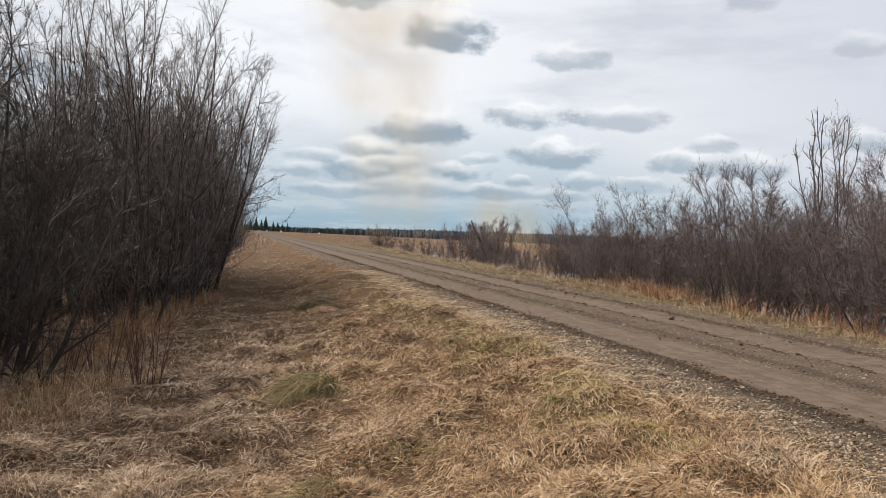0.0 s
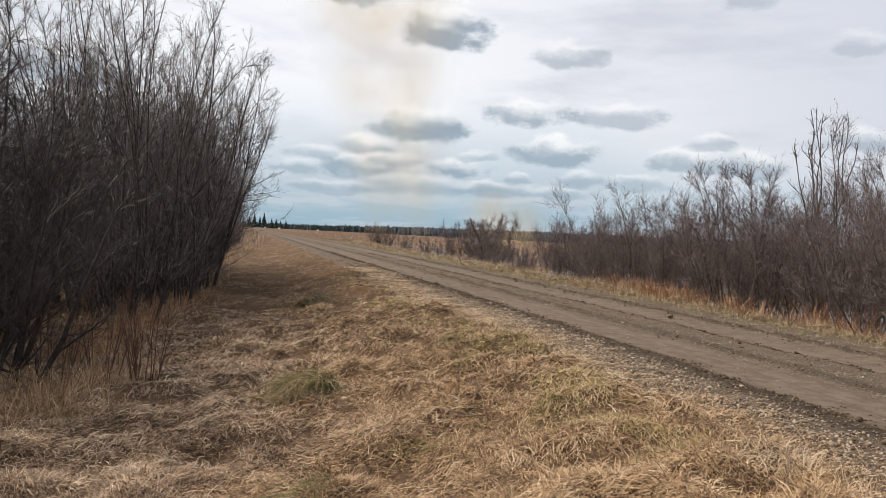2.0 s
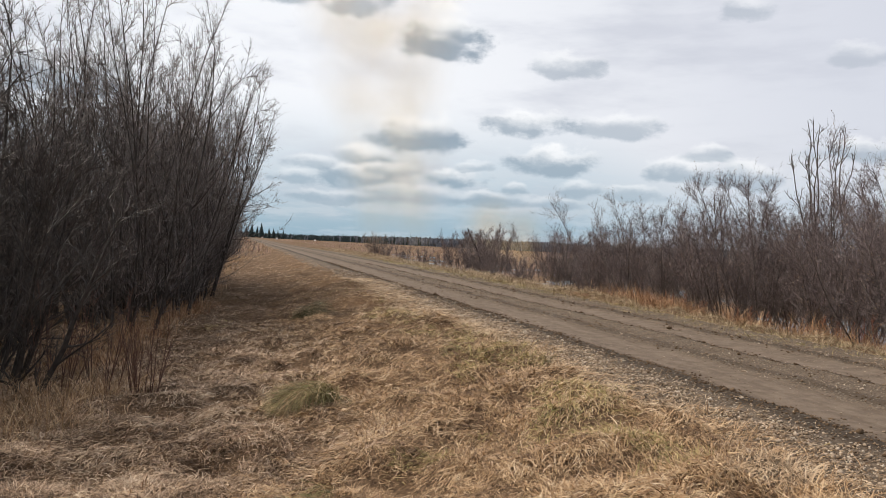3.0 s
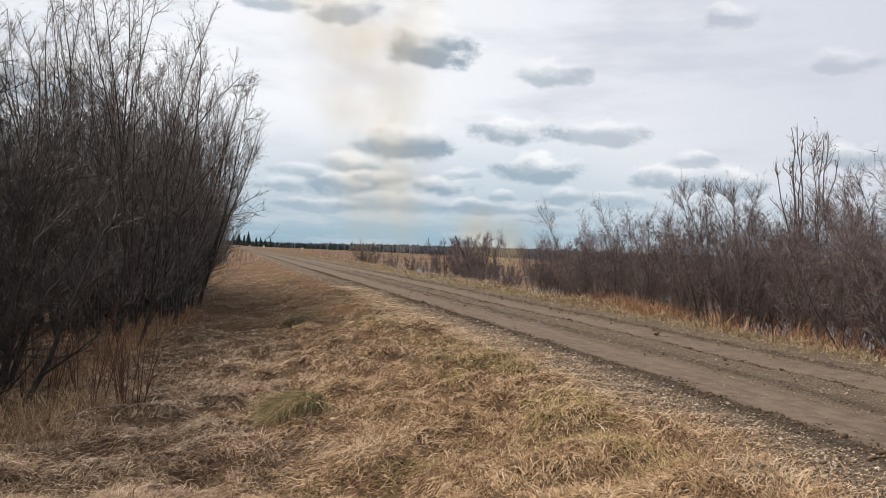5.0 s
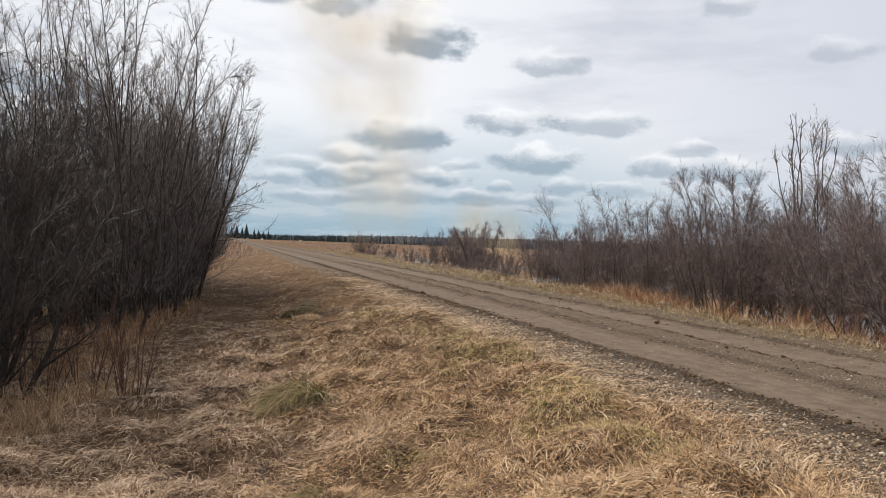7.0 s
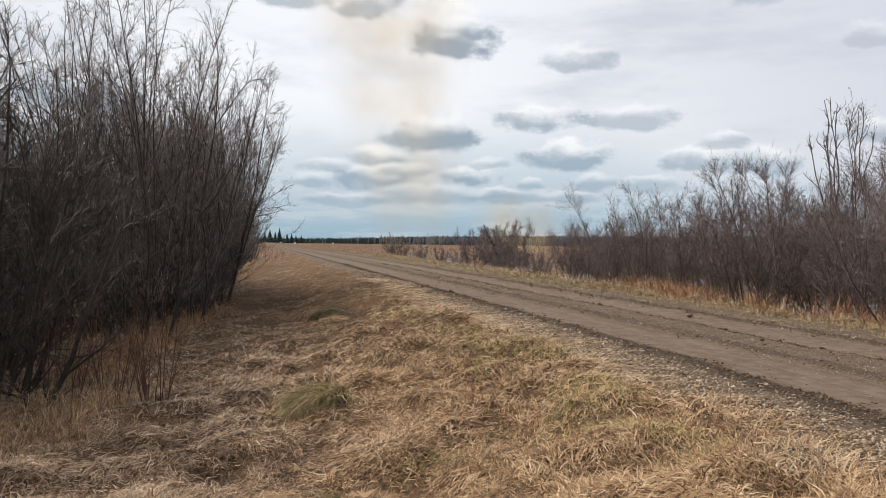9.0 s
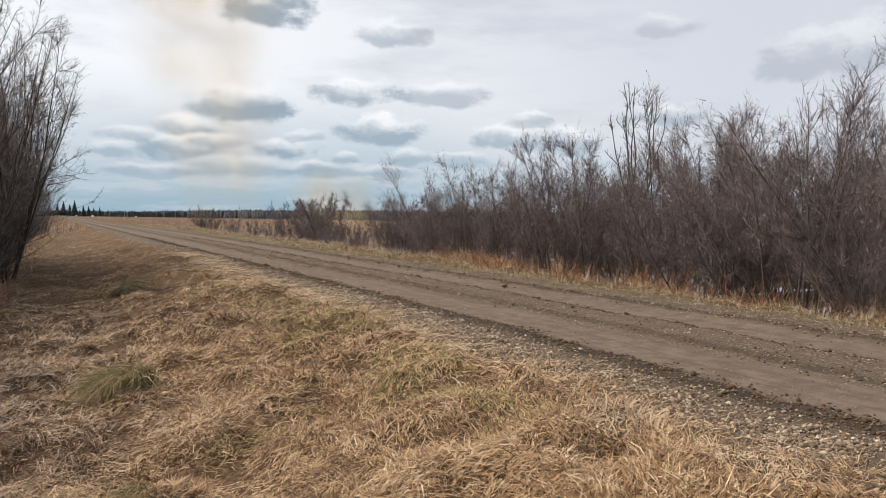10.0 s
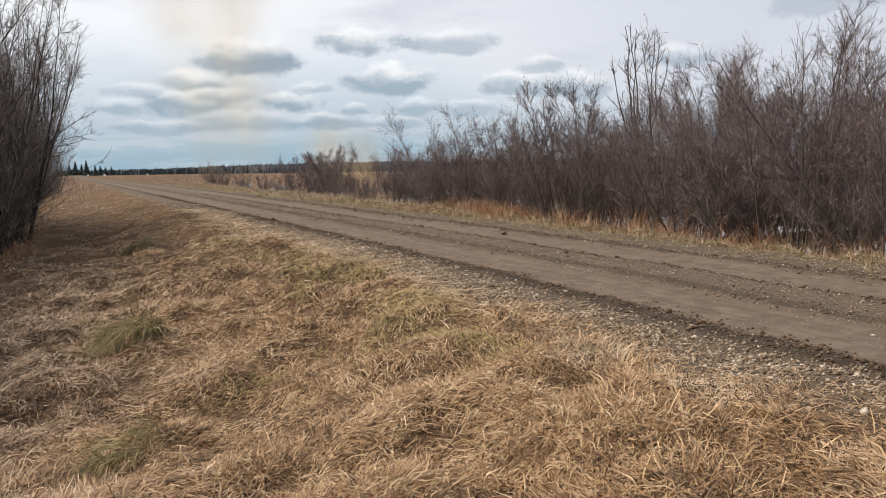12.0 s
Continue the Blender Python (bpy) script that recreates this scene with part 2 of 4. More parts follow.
M_twig_shaded = material("shaded_willow_twig", bark_of((0.055, 0.044, 0.038), (0.165, 0.135, 0.118), (0.088, 0.063, 0.05), 1.8), 0.6, 0.35)
M_bark_right = material("brown_willow_bark", bark_of((0.062, 0.05, 0.044), (0.185, 0.155, 0.135), (0.09, 0.068, 0.056)), 0.8, 0.3)
M_twig_right = material("reddish_willow_twig", bark_of((0.072, 0.055, 0.053), (0.19, 0.15, 0.145), (0.115, 0.072, 0.065), 1.7), 0.6, 0.35)
M_twig_red = material("red_osier_twig", bark_of((0.075, 0.036, 0.026), (0.15, 0.078, 0.052), (0.09, 0.04, 0.028)), 0.6, 0.35)
M_osier = material("orange_osier_bark", bark_of((0.17, 0.062, 0.034), (0.30, 0.125, 0.068), (0.20, 0.07, 0.04)), 0.6, 0.35)
M_leaf = material("withered_leaf", blades_of(((0.0, (0.16, 0.10, 0.06)), (0.5, (0.32, 0.22, 0.13)), (1.0, (0.46, 0.36, 0.24)))), 0.7, 0.2)
# far woods: distance haze mixed into the base colours, bluish and lifted
M_spruce = material("hazed_spruce_needles", blades_of(((0.0, (0.028, 0.042, 0.043)), (1.0, (0.036, 0.052, 0.05)))), 0.8, 0.2)
M_farwood = material("hazy_far_woods", blades_of(((0.0, (0.135, 0.142, 0.168)), (1.0, (0.155, 0.16, 0.182)))), 0.9, 0.1)
M_clod = material("dark_soil_clod", blades_of(((0.0, (0.055, 0.034, 0.021)), (0.6, (0.125, 0.082, 0.05)), (1.0, (0.24, 0.168, 0.11)))), 0.95, 0.1)
M_field = material("tan_field_grass", blades_of(((0.0, (0.28, 0.185, 0.14)), (0.5, (0.42, 0.29, 0.22)), (1.0, (0.54, 0.40, 0.31)))), 0.8, 0.1)


def dust_of(column):
    """Thin dust that passes and scatters light, denser in the billows and towards the middle of each puff."""

    def build(n, s):
        g = n.add("ShaderNodeNewGeometry")
        sp = n.add("ShaderNodeSeparateXYZ")
        n.put(sp.inputs[0], g.outputs["Position"])
        billow = n.noise(g.outputs["Position"], 0.13, 4, 0.5, 0.4)
        c = n.mix(n.ease(billow, 0.35, 0.65), (0.97, 0.72, 0.33), (0.98, 0.79, 0.44))
        n.put(s.inputs["Base Color"], c)
        thin = n.add("ShaderNodeBsdfTranslucent")
        n.put(thin.inputs[0], c)
        both = n.add("ShaderNodeMixShader")
        both.inputs[0].default_value = 0.6
        n.tree.links.new(s.outputs[0], both.inputs[1])
        n.tree.links.new(thin.outputs[0], both.inputs[2])
        uv = n.add("ShaderNodeVectorMath", operation="LENGTH")
        n.put(uv.inputs[0], n.add("ShaderNodeUVMap").outputs[0])
        dense = n.math("MULTIPLY", n.ease(uv.outputs["Value"], 1.0, 0.0), n.ease(billow, 0.3, 0.7, 0.13 if column else 0.14, 0.34 if column else 0.3))
        if column:
            axis = n.math("MULTIPLY_ADD", sp.outputs[2], -0.14, 13.2)
            wide = n.math("MULTIPLY_ADD", sp.outputs[2], 0.2, 5.0)
            off = n.math("DIVIDE", n.math("ABSOLUTE", n.math("SUBTRACT", sp.outputs[0], axis)), wide)
            dense = n.math("MULTIPLY", dense, n.math("MULTIPLY", n.ease(off, 1.0, 0.3), n.ease(sp.outputs[2], 3.0, 20.0, 0.45, 1.0)))
        veil = n.add("ShaderNodeMixShader")
        n.put(veil.inputs[0], dense)
        n.tree.links.new(n.add("ShaderNodeBsdfTransparent").outputs[0], veil.inputs[1])
        n.tree.links.new(both.outputs[0], veil.inputs[2])
        out = [k for k in n.tree.nodes if k.type == "OUTPUT_MATERIAL"][0]
        n.tree.links.new(veil.outputs[0], out.inputs[0])

    return build


M_dust = material("tan_dust", dust_of(True), 0.95, 0.0)
M_puff = material("low_tan_dust", dust_of(False), 0.95, 0.0)
M_white = material("white_painted_metal", lambda n, s: n.put(s.inputs["Base Color"], n.mix(n.noise(None, 3, 3), (0.5, 0.5, 0.5), (0.6, 0.6, 0.58))), 0.5, 0.4)


# ---- geometry helpers ----
def mesh_of(name, verts, faces, mat, smooth=False):
    """A mesh from arrays: verts (n, 3) and faces (m, 3 or 4)."""
    verts, faces = np.asarray(verts, np.float32), np.asarray(faces, np.int32)
    me = bpy.data.meshes.new(name)
    me.vertices.add(len(verts))
    me.vertices.foreach_set("co", verts.ravel())
    k = faces.shape[1]
    me.loops.add(faces.size)
    me.loops.foreach_set("vertex_index", faces.ravel())
    me.polygons.add(len(faces))
    me.polygons.foreach_set("loop_start", np.arange(len(faces), dtype=np.int32) * k)
    if smooth:
        me.polygons.foreach_set("use_smooth", np.ones(len(faces), bool))
    me.update(calc_edges=True)
    me.validate()
    me.materials.append(mat)
    return me


def part(name, me, parent, label=""):
    ob = new(name, me)
    ob.parent = parent
    return tagged(ob, label) if label else ob


def thing(name, label, category, group="", kind="", at=(0, 0, 0)):
    ob = new(name)
    ob.empty_display_size = 0.2
    ob.location = at
    return tagged(ob, label, category, group, kind)


def tubes(paths, radii, sides=3):
    """Vertices and quads of tapered tubes along paths (n, k, 3) with radii (n, k)."""
    n, k = paths.shape[:2]
    d = np.gradient(paths, axis=1)
    d /= np.linalg.norm(d, axis=2, keepdims=True) + 1e-9
    up = np.where(np.abs(d[..., 2:3]) > 0.9, [[[1.0, 0, 0]]], [[[0, 0, 1.0]]])
    s = np.cross(d, up)
    s /= np.linalg.norm(s, axis=2, keepdims=True) + 1e-9
    t = np.cross(d, s)
    ang = np.arange(sides) * 2 * np.pi / sides
    ring = s[:, :, None] * np.cos(ang)[None, None, :, None] + t[:, :, None] * np.sin(ang)[None, None, :, None]
    v = paths[:, :, None] + ring * radii[:, :, None, None]
    idx = np.arange(n * k * sides).reshape(n, k, sides)
    nxt = np.roll(idx, -1, axis=2)
    f = np.stack([idx[:, :-1], nxt[:, :-1], nxt[:, 1:], idx[:, 1:]], -1)
    return v.reshape(-1, 3), f.reshape(-1, 4)


def ribbons(paths, widths, side):
    """Flat tapered strips along paths (n, k, 3), side (n, 3), widths (n, k)."""
    n, k = paths.shape[:2]
    off = side[:, None] * widths[..., None] / 2
    v = np.stack([paths - off, paths + off], 2)
    idx = np.arange(n * k * 2).reshape(n, k, 2)
    f = np.stack([idx[:, :-1, 0], idx[:, :-1, 1], idx[:, 1:, 1], idx[:, 1:, 0]], -1)
    return v.reshape(-1, 3), f.reshape(-1, 4)


def slivers(paths, width, r):
    """The finest sprigs: a thin three-cornered sliver each."""
    a, b = paths[:, 0], paths[:, -1]
    side = np.cross(b - a, r.normal(0, 1, a.shape))
    side /= np.linalg.norm(side, axis=1, keepdims=True) + 1e-9
    v = np.stack([a - side * width / 2, a + side * width / 2, b], 1)
    return v.reshape(-1, 3), np.arange(len(a) * 3).reshape(-1, 3)


def join(pieces):
    vs, fs, at = [], [], 0
    if len({f.shape[1] for v, f in pieces}) > 1:
        pieces = [(v, np.concatenate([f[:, :3], f[:, [0, 2, 3]]])) if f.shape[1] == 4 else (v, f) for v, f in pieces]
    for v, f in pieces:
        vs.append(v)
        fs.append(f + at)
        at += len(v)
    return np.concatenate(vs), np.concatenate(fs)


def lattice(seed, size=64):
    return np.random.default_rng(seed).random((size, size))


def field(x, y, scale, seed):
    """Smooth value noise, about -0.5 to 0.5."""
    g = lattice(seed)
    u, v = np.asarray(x) / scale, np.asarray(y) / scale
    i, j = np.floor(u).astype(int), np.floor(v).astype(int)
    a, b = u - i, v - j
    a, b = a * a * (3 - 2 * a), b * b * (3 - 2 * b)
    q = lambda m, k: g[m % 64, k % 64]
    return (q(i, j) * (1 - a) + q(i + 1, j) * a) * (1 - b) + (q(i, j + 1) * (1 - a) + q(i + 1, j + 1) * a) * b - 0.5


# ---- the lie of the land ----
PROFILE_X = np.array([-400, -60, -12, -5, -2.5, -1, 0.3, 0.8, 1.4, 2.0, 2.6, 2.85, 3.1, 7.8, 8.3, 8.8, 9.4, 10.2, 13, 24, 34, 400.0])
PROFILE_Z = np.array([-0.5, -0.4, -0.35, -0.22, -0.14, -0.06, 0.0, 0.09, 0.21, 0.35, 0.43, 0.44, 0.38, 0.36, 0.40, 0.30, 0.02, -0.3, -0.5, -0.5, -0.3, -0.3])


def bend(y):
    """How far the road's line has drifted sideways at y."""
    y = np.asarray(y, float)
    return -0.038 * np.maximum(0, y - 7) ** 2 / (np.maximum(0, y - 7) + 2)


def far_share(y):
    """The road's right edge follows the bend later than its left edge."""
    return np.interp(y, [8, 32, 60, 110, 130], [0.2, 0.2, 0.5, 0.95, 1.0])


def place(u, y):
    """The x of the line that lies u across the road."""
    return u + bend(y) * (1 + (far_share(y) - 1) * np.clip((u - 4) / 4, 0, 1))


def across(x, y):
    """How far across the road x lies: place() turned round."""
    x, b, k = np.asarray(x, float), bend(y), far_share(y)
    inner = (x - b * (2 - k)) / np.maximum(0.2, 1 + b * (k - 1) / 4)
    return np.where(x - b < 4, x - b, np.where(x - b * k > 8, x - b * k, inner))


def flare(y):
    """The right-hand verge widens with distance."""
    return np.interp(y, [0, 12, 25, 45, 90, 220, 600], [0, 0.0, 0.6, 1.3, 4, 8, 10])


def land(x, y, rough=True):
    x, y = np.asarray(x, float), np.asarray(y, float)
    xr = across(x, y)
    xr = np.where(xr > 7.8, np.maximum(7.8, xr - flare(y)), xr)
    z = np.interp(xr, PROFILE_X, PROFILE_Z)
    if rough:
        on_road = (xr > 2.8) & (xr < 7.9)
        near = np.clip(1.5 - np.hypot(x, y) / 120, 0, 1)
        lumps = field(x, y, 1.3, 1) * 0.10 + field(x, y, 0.4, 2) * 0.21 + field(x, y, 5.0, 3) * 0.10
        marsh = np.clip((xr - 10) / 2, 0, 1)
        lumps = lumps * (1 - marsh) + marsh * (field(x, y, 3.1, 4) * 0.4 + field(x, y, 0.8, 5) * 0.12)
        z = z + np.where(on_road, 0, lumps * near)
    return z


def spread_axis(fine_from, fine_to, step, far, grow):
    a = list(np.arange(fine_from, fine_to, step))
    s = step
    while a[-1] < far:
        s *= grow
        a.append(a[-1] + s)
    s = step
    while a[0] > -far:
        s *= grow
        a.insert(0, a[0] - s)
    return np.array(a)


def grid_mesh(name, xs, ys, z, mat, uv=None):
    X, Y = np.meshgrid(xs, ys)
    Z = z(X, Y)
    v = np.stack([X, Y, Z], -1).reshape(-1, 3)
    i = np.arange(len(xs) * len(ys)).reshape(len(ys), len(xs))
    f = np.stack([i[:-1, :-1], i[:-1, 1:], i[1:, 1:], i[1:, :-1]], -1).reshape(-1, 4)
    return mesh_of(name, v, f, mat, True)


ground = new("ground", grid_mesh("ground", spread_axis(-4, 11, 0.17, 3500, 1.14), spread_axis(1, 22, 0.2, 3500, 1.1), land, M_ground))
tagged(ground, "matted dry brown grass and soil running to the horizon", "ground", kind="structure")

# road: gravel shoulder, wheel track, loose ridge, wheel track, stony edge
ROAD_X = np.array([2.6, 2.75, 3.15, 3.6, 3.8, 3.96, 4.08, 4.68, 4.85, 5.25, 5.58, 5.7, 5.82, 6.42, 6.6, 7.1, 7.8, 8.05])
ROAD_Z = np.array([0.36, 0.445, 0.455, 0.468, 0.482, 0.452, 0.438, 0.438, 0.46, 0.478, 0.484, 0.45, 0.436, 0.438, 0.466, 0.455, 0.42, 0.33])


def road_z(xr, y):
    smooth = np.exp(-((xr - 4.38) / 0.34) ** 4) + np.exp(-((xr - 6.12) / 0.33) ** 4)
    return np.interp(xr, ROAD_X, ROAD_Z) + (field(xr, y, 0.16, 8) * 0.03 + field(xr, y, 0.5, 9) * 0.03) * (1 - 0.85 * np.clip(smooth, 0, 1))


def surface(x, y):
    """The height of what lies on top: road or land."""
    xr = across(x, y)
    return np.where((xr > 2.62) & (xr < 8.03), np.maximum(land(x, y), road_z(xr, y)), land(x, y))


def build_road():
    us = np.arange(2.6, 8.06, 0.07)
    vs = spread_axis(1.5, 16, 0.09, 1500, 1.05)
    vs = vs[vs > -60]
    U, V = np.meshgrid(us, vs)
    verts = np.stack([place(U, V), V, road_z(U, V)], -1).reshape(-1, 3)
    i = np.arange(U.size).reshape(U.shape)
    f = np.stack([i[:-1, :-1], i[:-1, 1:], i[1:, 1:], i[1:, :-1]], -1).reshape(-1, 4)
    me = mesh_of("road", verts, f, M_road, True)
    layer = me.uv_layers.new(name="along")
    uv = np.stack([U.ravel(), V.ravel()], -1)[f.ravel()]
    layer.data.foreach_set("uv", uv.astype(np.float32).ravel())
    return tagged(new("road", me), "graded brown dirt road with two worn wheel tracks", "road", kind="structure")


road = build_road()

water = new("water", grid_mesh("water", np.linspace(9.0, 60, 12), np.linspace(-30, 160, 20), lambda X, Y: X * 0 - 0.5, M_water))
tagged(water, "dark still marsh water standing among willows", "water", kind="structure")


# ---- willows and other woody plants ----
def unit(v):
    return v / (np.linalg.norm(v, axis=-1, keepdims=True) + 1e-9)


def grow(r, start, way, length, points, wobble, lift):
    """Curved shoots: start, way (n, 3), length (n,); lift bends them upward."""
    n = len(start)
    p = np.empty((n, points, 3))
    p[:, 0] = start
    d = unit(way)
    step = (length / (points - 1))[:, None]
    for k in range(1, points):
        d = unit(d + r.normal(0, wobble, (n, 3)) + np.array([0, 0, lift]))
        p[:, k] = p[:, k - 1] + d * step
    return p


def along(r, paths, count, low, high, bias=1.0):
    """count places on each path between the shares low and high: points and directions."""
    n, k = paths.shape[:2]
    s = (low + (high - low) * r.random((n, count)) ** bias) * (k - 1)
    i = np.minimum(s.astype(int), k - 2)
    f = (s - i)[..., None]
    rows = np.arange(n)[:, None]
    a, b = paths[rows, i], paths[rows, i + 1]
    return (a + (b - a) * f).reshape(-1, 3), unit(b - a).reshape(-1, 3), (s / (k - 1)).ravel()


def aside(r, d, tilt):
    """Directions leaning off d by about tilt degrees."""
    q = unit(np.cross(d, r.normal(0, 1, d.shape)))
    t = np.radians(r.normal(tilt, tilt * 0.25, len(d)))[:, None]
    return d * np.cos(t) + q * np.sin(t)


def taper(n, k, r0, r1):
    s = np.linspace(0, 1, k)[None]
    return np.asarray(r0)[:, None] * (1 - s) + np.asarray(r1)[:, None] * s


def willow(seed, height, stems, lean, limbs, twigs, sprigs, bark, twig, label, group, leaves=0, spread=0.3, low=0.12, name="willow_shrub", girth=1.0, reach=1.0, tilt_by=36, bent=0.065, lite=False, fat=1.0, tw=1.0, sprig=(0.012, 0.045)):
    """A many-stemmed bare willow: each stem with its limbs a part, the twigs another."""
    r = np.random.default_rng(seed)
    top = thing(name, label, "shrub", group)
    fine = []
    ang = r.uniform(0, 2 * np.pi, stems)
    base = np.stack([np.cos(ang), np.sin(ang), 0 * ang], -1) * (spread * np.sqrt(r.random(stems)))[:, None]
    base[:, 2] = -0.25
    tilt = np.radians(lean * r.uniform(0.1, 1.0, stems))
    way = np.stack([np.cos(ang) * np.sin(tilt), np.sin(ang) * np.sin(tilt), np.cos(tilt)], -1)
    trunk = grow(r, base, way, height * r.uniform(0.62, 1.08, stems), 10, bent, 0.035)
    r0 = height * girth * r.uniform(0.003, 0.007, stems)
    for s in range(stems):
        own = trunk[s:s + 1]
        p, d, f = along(r, own, limbs, low, 0.95, 1.15)
        limb = grow(r, p, aside(r, d, tilt_by), reach * height * r.uniform(0.1, 0.3, limbs) * (1.15 - f * 0.7), 6, 0.13, 0.1)
        body = [tubes(own, taper(1, 10, r0[s:s + 1], [0.004]), 5), tubes(limb, taper(limbs, 6, 0.003 + r0[s] * (1.0 - 0.85 * f) * 0.45, np.full(limbs, 0.0026)), 3)]
        part("stem", mesh_of("stem", *join(body), bark), top)
        p, d, f = along(r, limb, twigs, 0.1, 1.0)
        t1 = grow(r, p, aside(r, d, 38), tw * np.minimum(height, 4.5) * r.uniform(0.035, 0.12, len(p)), 3, 0.15, 0.17)
        p, d, f = along(r, own, twigs * 4, low + 0.1, 1.0, 0.8)
        t2 = grow(r, p, aside(r, d, 42), tw * np.minimum(height, 4.5) * r.uniform(0.04, 0.13, len(p)), 3, 0.15, 0.17)
        t1 = np.concatenate([t1, t2])
        thick = fat * taper(len(t1), 3, r.uniform(0.003, 0.0048, len(t1)), np.full(len(t1), 0.002))
        fine.append(slivers(t1, thick[:, :1] * 2.2, r) if lite else tubes(t1, thick, 3))
        p, d, f = along(r, t1, sprigs, 0.15, 1.0)
        t3 = grow(r, p, aside(r, d, 42), np.minimum(height, 4.5) * r.uniform(*sprig, len(p)), 2, 0.2, 0.1)
        fine.append(slivers(t3, 0.0058 * fat, r))
    part("crown", mesh_of("crown", *join(fine), twig), top)
    if leaves:
        tips = np.concatenate([v for v, f in fine])
        p = tips[r.integers(0, len(tips), leaves)]
        p = p[p[:, 2] > height * 0.3]
        d = unit(r.normal(0, 1, p.shape))
        paths = p[:, None] + d[:, None] * np.array([0, 0.014, 0.03])[None, :, None]
        me = mesh_of("foliage", *ribbons(paths, np.tile([0.004, 0.015, 0.003], (len(p), 1)), unit(np.cross(d, r.normal(0, 1, d.shape)))), M_leaf)
        tagged(part("foliage", me, top, "few withered tan leaves"), kind="stuff")
    return top


def set_out(kinds, places, seed):
    """Put the first of each kind, then copies, at (x, y, size, kind)."""
    r = random.Random(seed)
    used = set()
    for x, y, size, k in places:
        k %= len(kinds)
        z = float(land(x, y)) + 0.02
        m = pose(x, y, z, r.uniform(-4, 4), r.uniform(-4, 4), r.uniform(0, 360)) @ Matrix.Diagonal((size, size, size * r.uniform(0.94, 1.06), 1))
        if k in used:
            copy_thing(kinds[k], m).scale = m.to_scale()
        else:
            kinds[k].matrix_basis = m
            used.add(k)


LEFT = "willow thicket along the verge"
WILLOW = "tall bare grey-brown willow at the edge of the verge"
near_kinds = [willow(20 + i, 6.2 + 0.3 * (i % 3), 12, 16, 15, 10, 7, M_bark_left, M_twig_left, WILLOW, LEFT, low=0.07, spread=0.6, tilt_by=42, bent=0.075, reach=0.8, girth=0.8, lite=True, tw=0.72, sprig=(0.01, 0.028)) for i in range(3)]
left_kinds = [willow(30 + i, 6.2, 9, 16, 12, 7, 5, M_bark_left, M_twig_left, WILLOW, LEFT, low=0.05, spread=0.8, tilt_by=44, bent=0.08, reach=0.9, girth=0.9, lite=True, fat=1.2, tw=0.8, sprig=(0.01, 0.032)) for i in range(3)]
# bushes and inner willows take the shade-darkened colours
bush_kinds = [willow(36 + i, 3.6, 13, 34, 11, 10, 6, M_bark_bush, M_twig_bush, "dense willow bush at the foot of the thicket, shade in its colour", LEFT, low=0.1, spread=0.5, girth=1.6, tilt_by=45, lite=True) for i in range(2)]
fill_kinds = [willow(16 + i, 4.4, 12, 24, 10, 9, 6, M_bark_left, M_twig_shaded, "dense willow bush inside the thicket, shade in its twig colour", LEFT, low=0.14, spread=0.8, girth=1.2, tilt_by=45, lite=True, fat=1.2) for i in range(2)]
shade_kinds = [willow(26 + i, 6.2, 9, 17, 9, 6, 4, M_bark_left, M_twig_shaded, "tall bare willow added mostly out of view to shade the thicket", LEFT, low=0.08, spread=0.8, tilt_by=44, bent=0.08, girth=0.9, lite=True, fat=2.0) for i in range(2)]
r = random.Random(5)
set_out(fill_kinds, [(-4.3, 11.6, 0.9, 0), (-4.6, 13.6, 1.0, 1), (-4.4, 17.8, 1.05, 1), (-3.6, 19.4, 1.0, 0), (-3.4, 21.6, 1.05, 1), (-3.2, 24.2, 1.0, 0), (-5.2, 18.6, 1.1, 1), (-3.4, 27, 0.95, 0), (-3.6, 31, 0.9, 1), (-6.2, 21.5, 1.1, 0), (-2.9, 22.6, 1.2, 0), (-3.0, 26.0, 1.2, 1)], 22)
# the last three bushes are added out of view, for shade on the left
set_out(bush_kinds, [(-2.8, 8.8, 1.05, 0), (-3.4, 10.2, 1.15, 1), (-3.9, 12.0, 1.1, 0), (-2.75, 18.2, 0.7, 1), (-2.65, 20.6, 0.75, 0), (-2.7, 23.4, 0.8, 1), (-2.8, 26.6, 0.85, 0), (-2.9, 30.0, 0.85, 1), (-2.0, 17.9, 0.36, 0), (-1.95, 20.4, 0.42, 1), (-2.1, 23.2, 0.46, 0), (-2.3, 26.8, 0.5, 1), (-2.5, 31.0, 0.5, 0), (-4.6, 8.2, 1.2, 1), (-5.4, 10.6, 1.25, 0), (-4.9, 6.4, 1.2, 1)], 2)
# the last willow is added out of view to shade the near bush
near = [(-2.5, 13.9, 0.96, 2), (-3.7, 13.2, 0.98, 0), (-2.1, 16.3, 0.96, 1), (-3.5, 16.6, 1.0, 2), (-2.5, 18.6, 0.98, 0), (-2.35, 21.4, 1.0, 2), (-2.5, 23.6, 0.96, 1), (-2.9, 15.2, 1.0, 1), (-3.2, 17.4, 1.03, 0), (-3.4, 20.0, 1.02, 1), (-5.7, 9.2, 1.0, 2)]
set_out(near_kinds, near, 3)
over = willow(29, 5.4, 9, 19, 13, 10, 6, M_bark_left, M_twig_left, "spreading bare willow with limbs reaching over the verge", LEFT, low=0.2, spread=0.5, reach=1.15, tilt_by=54, girth=0.9)
over.matrix_basis = pose(-2.0, 22.3, float(land(-2.0, 22.3)), 0, 0, 0)
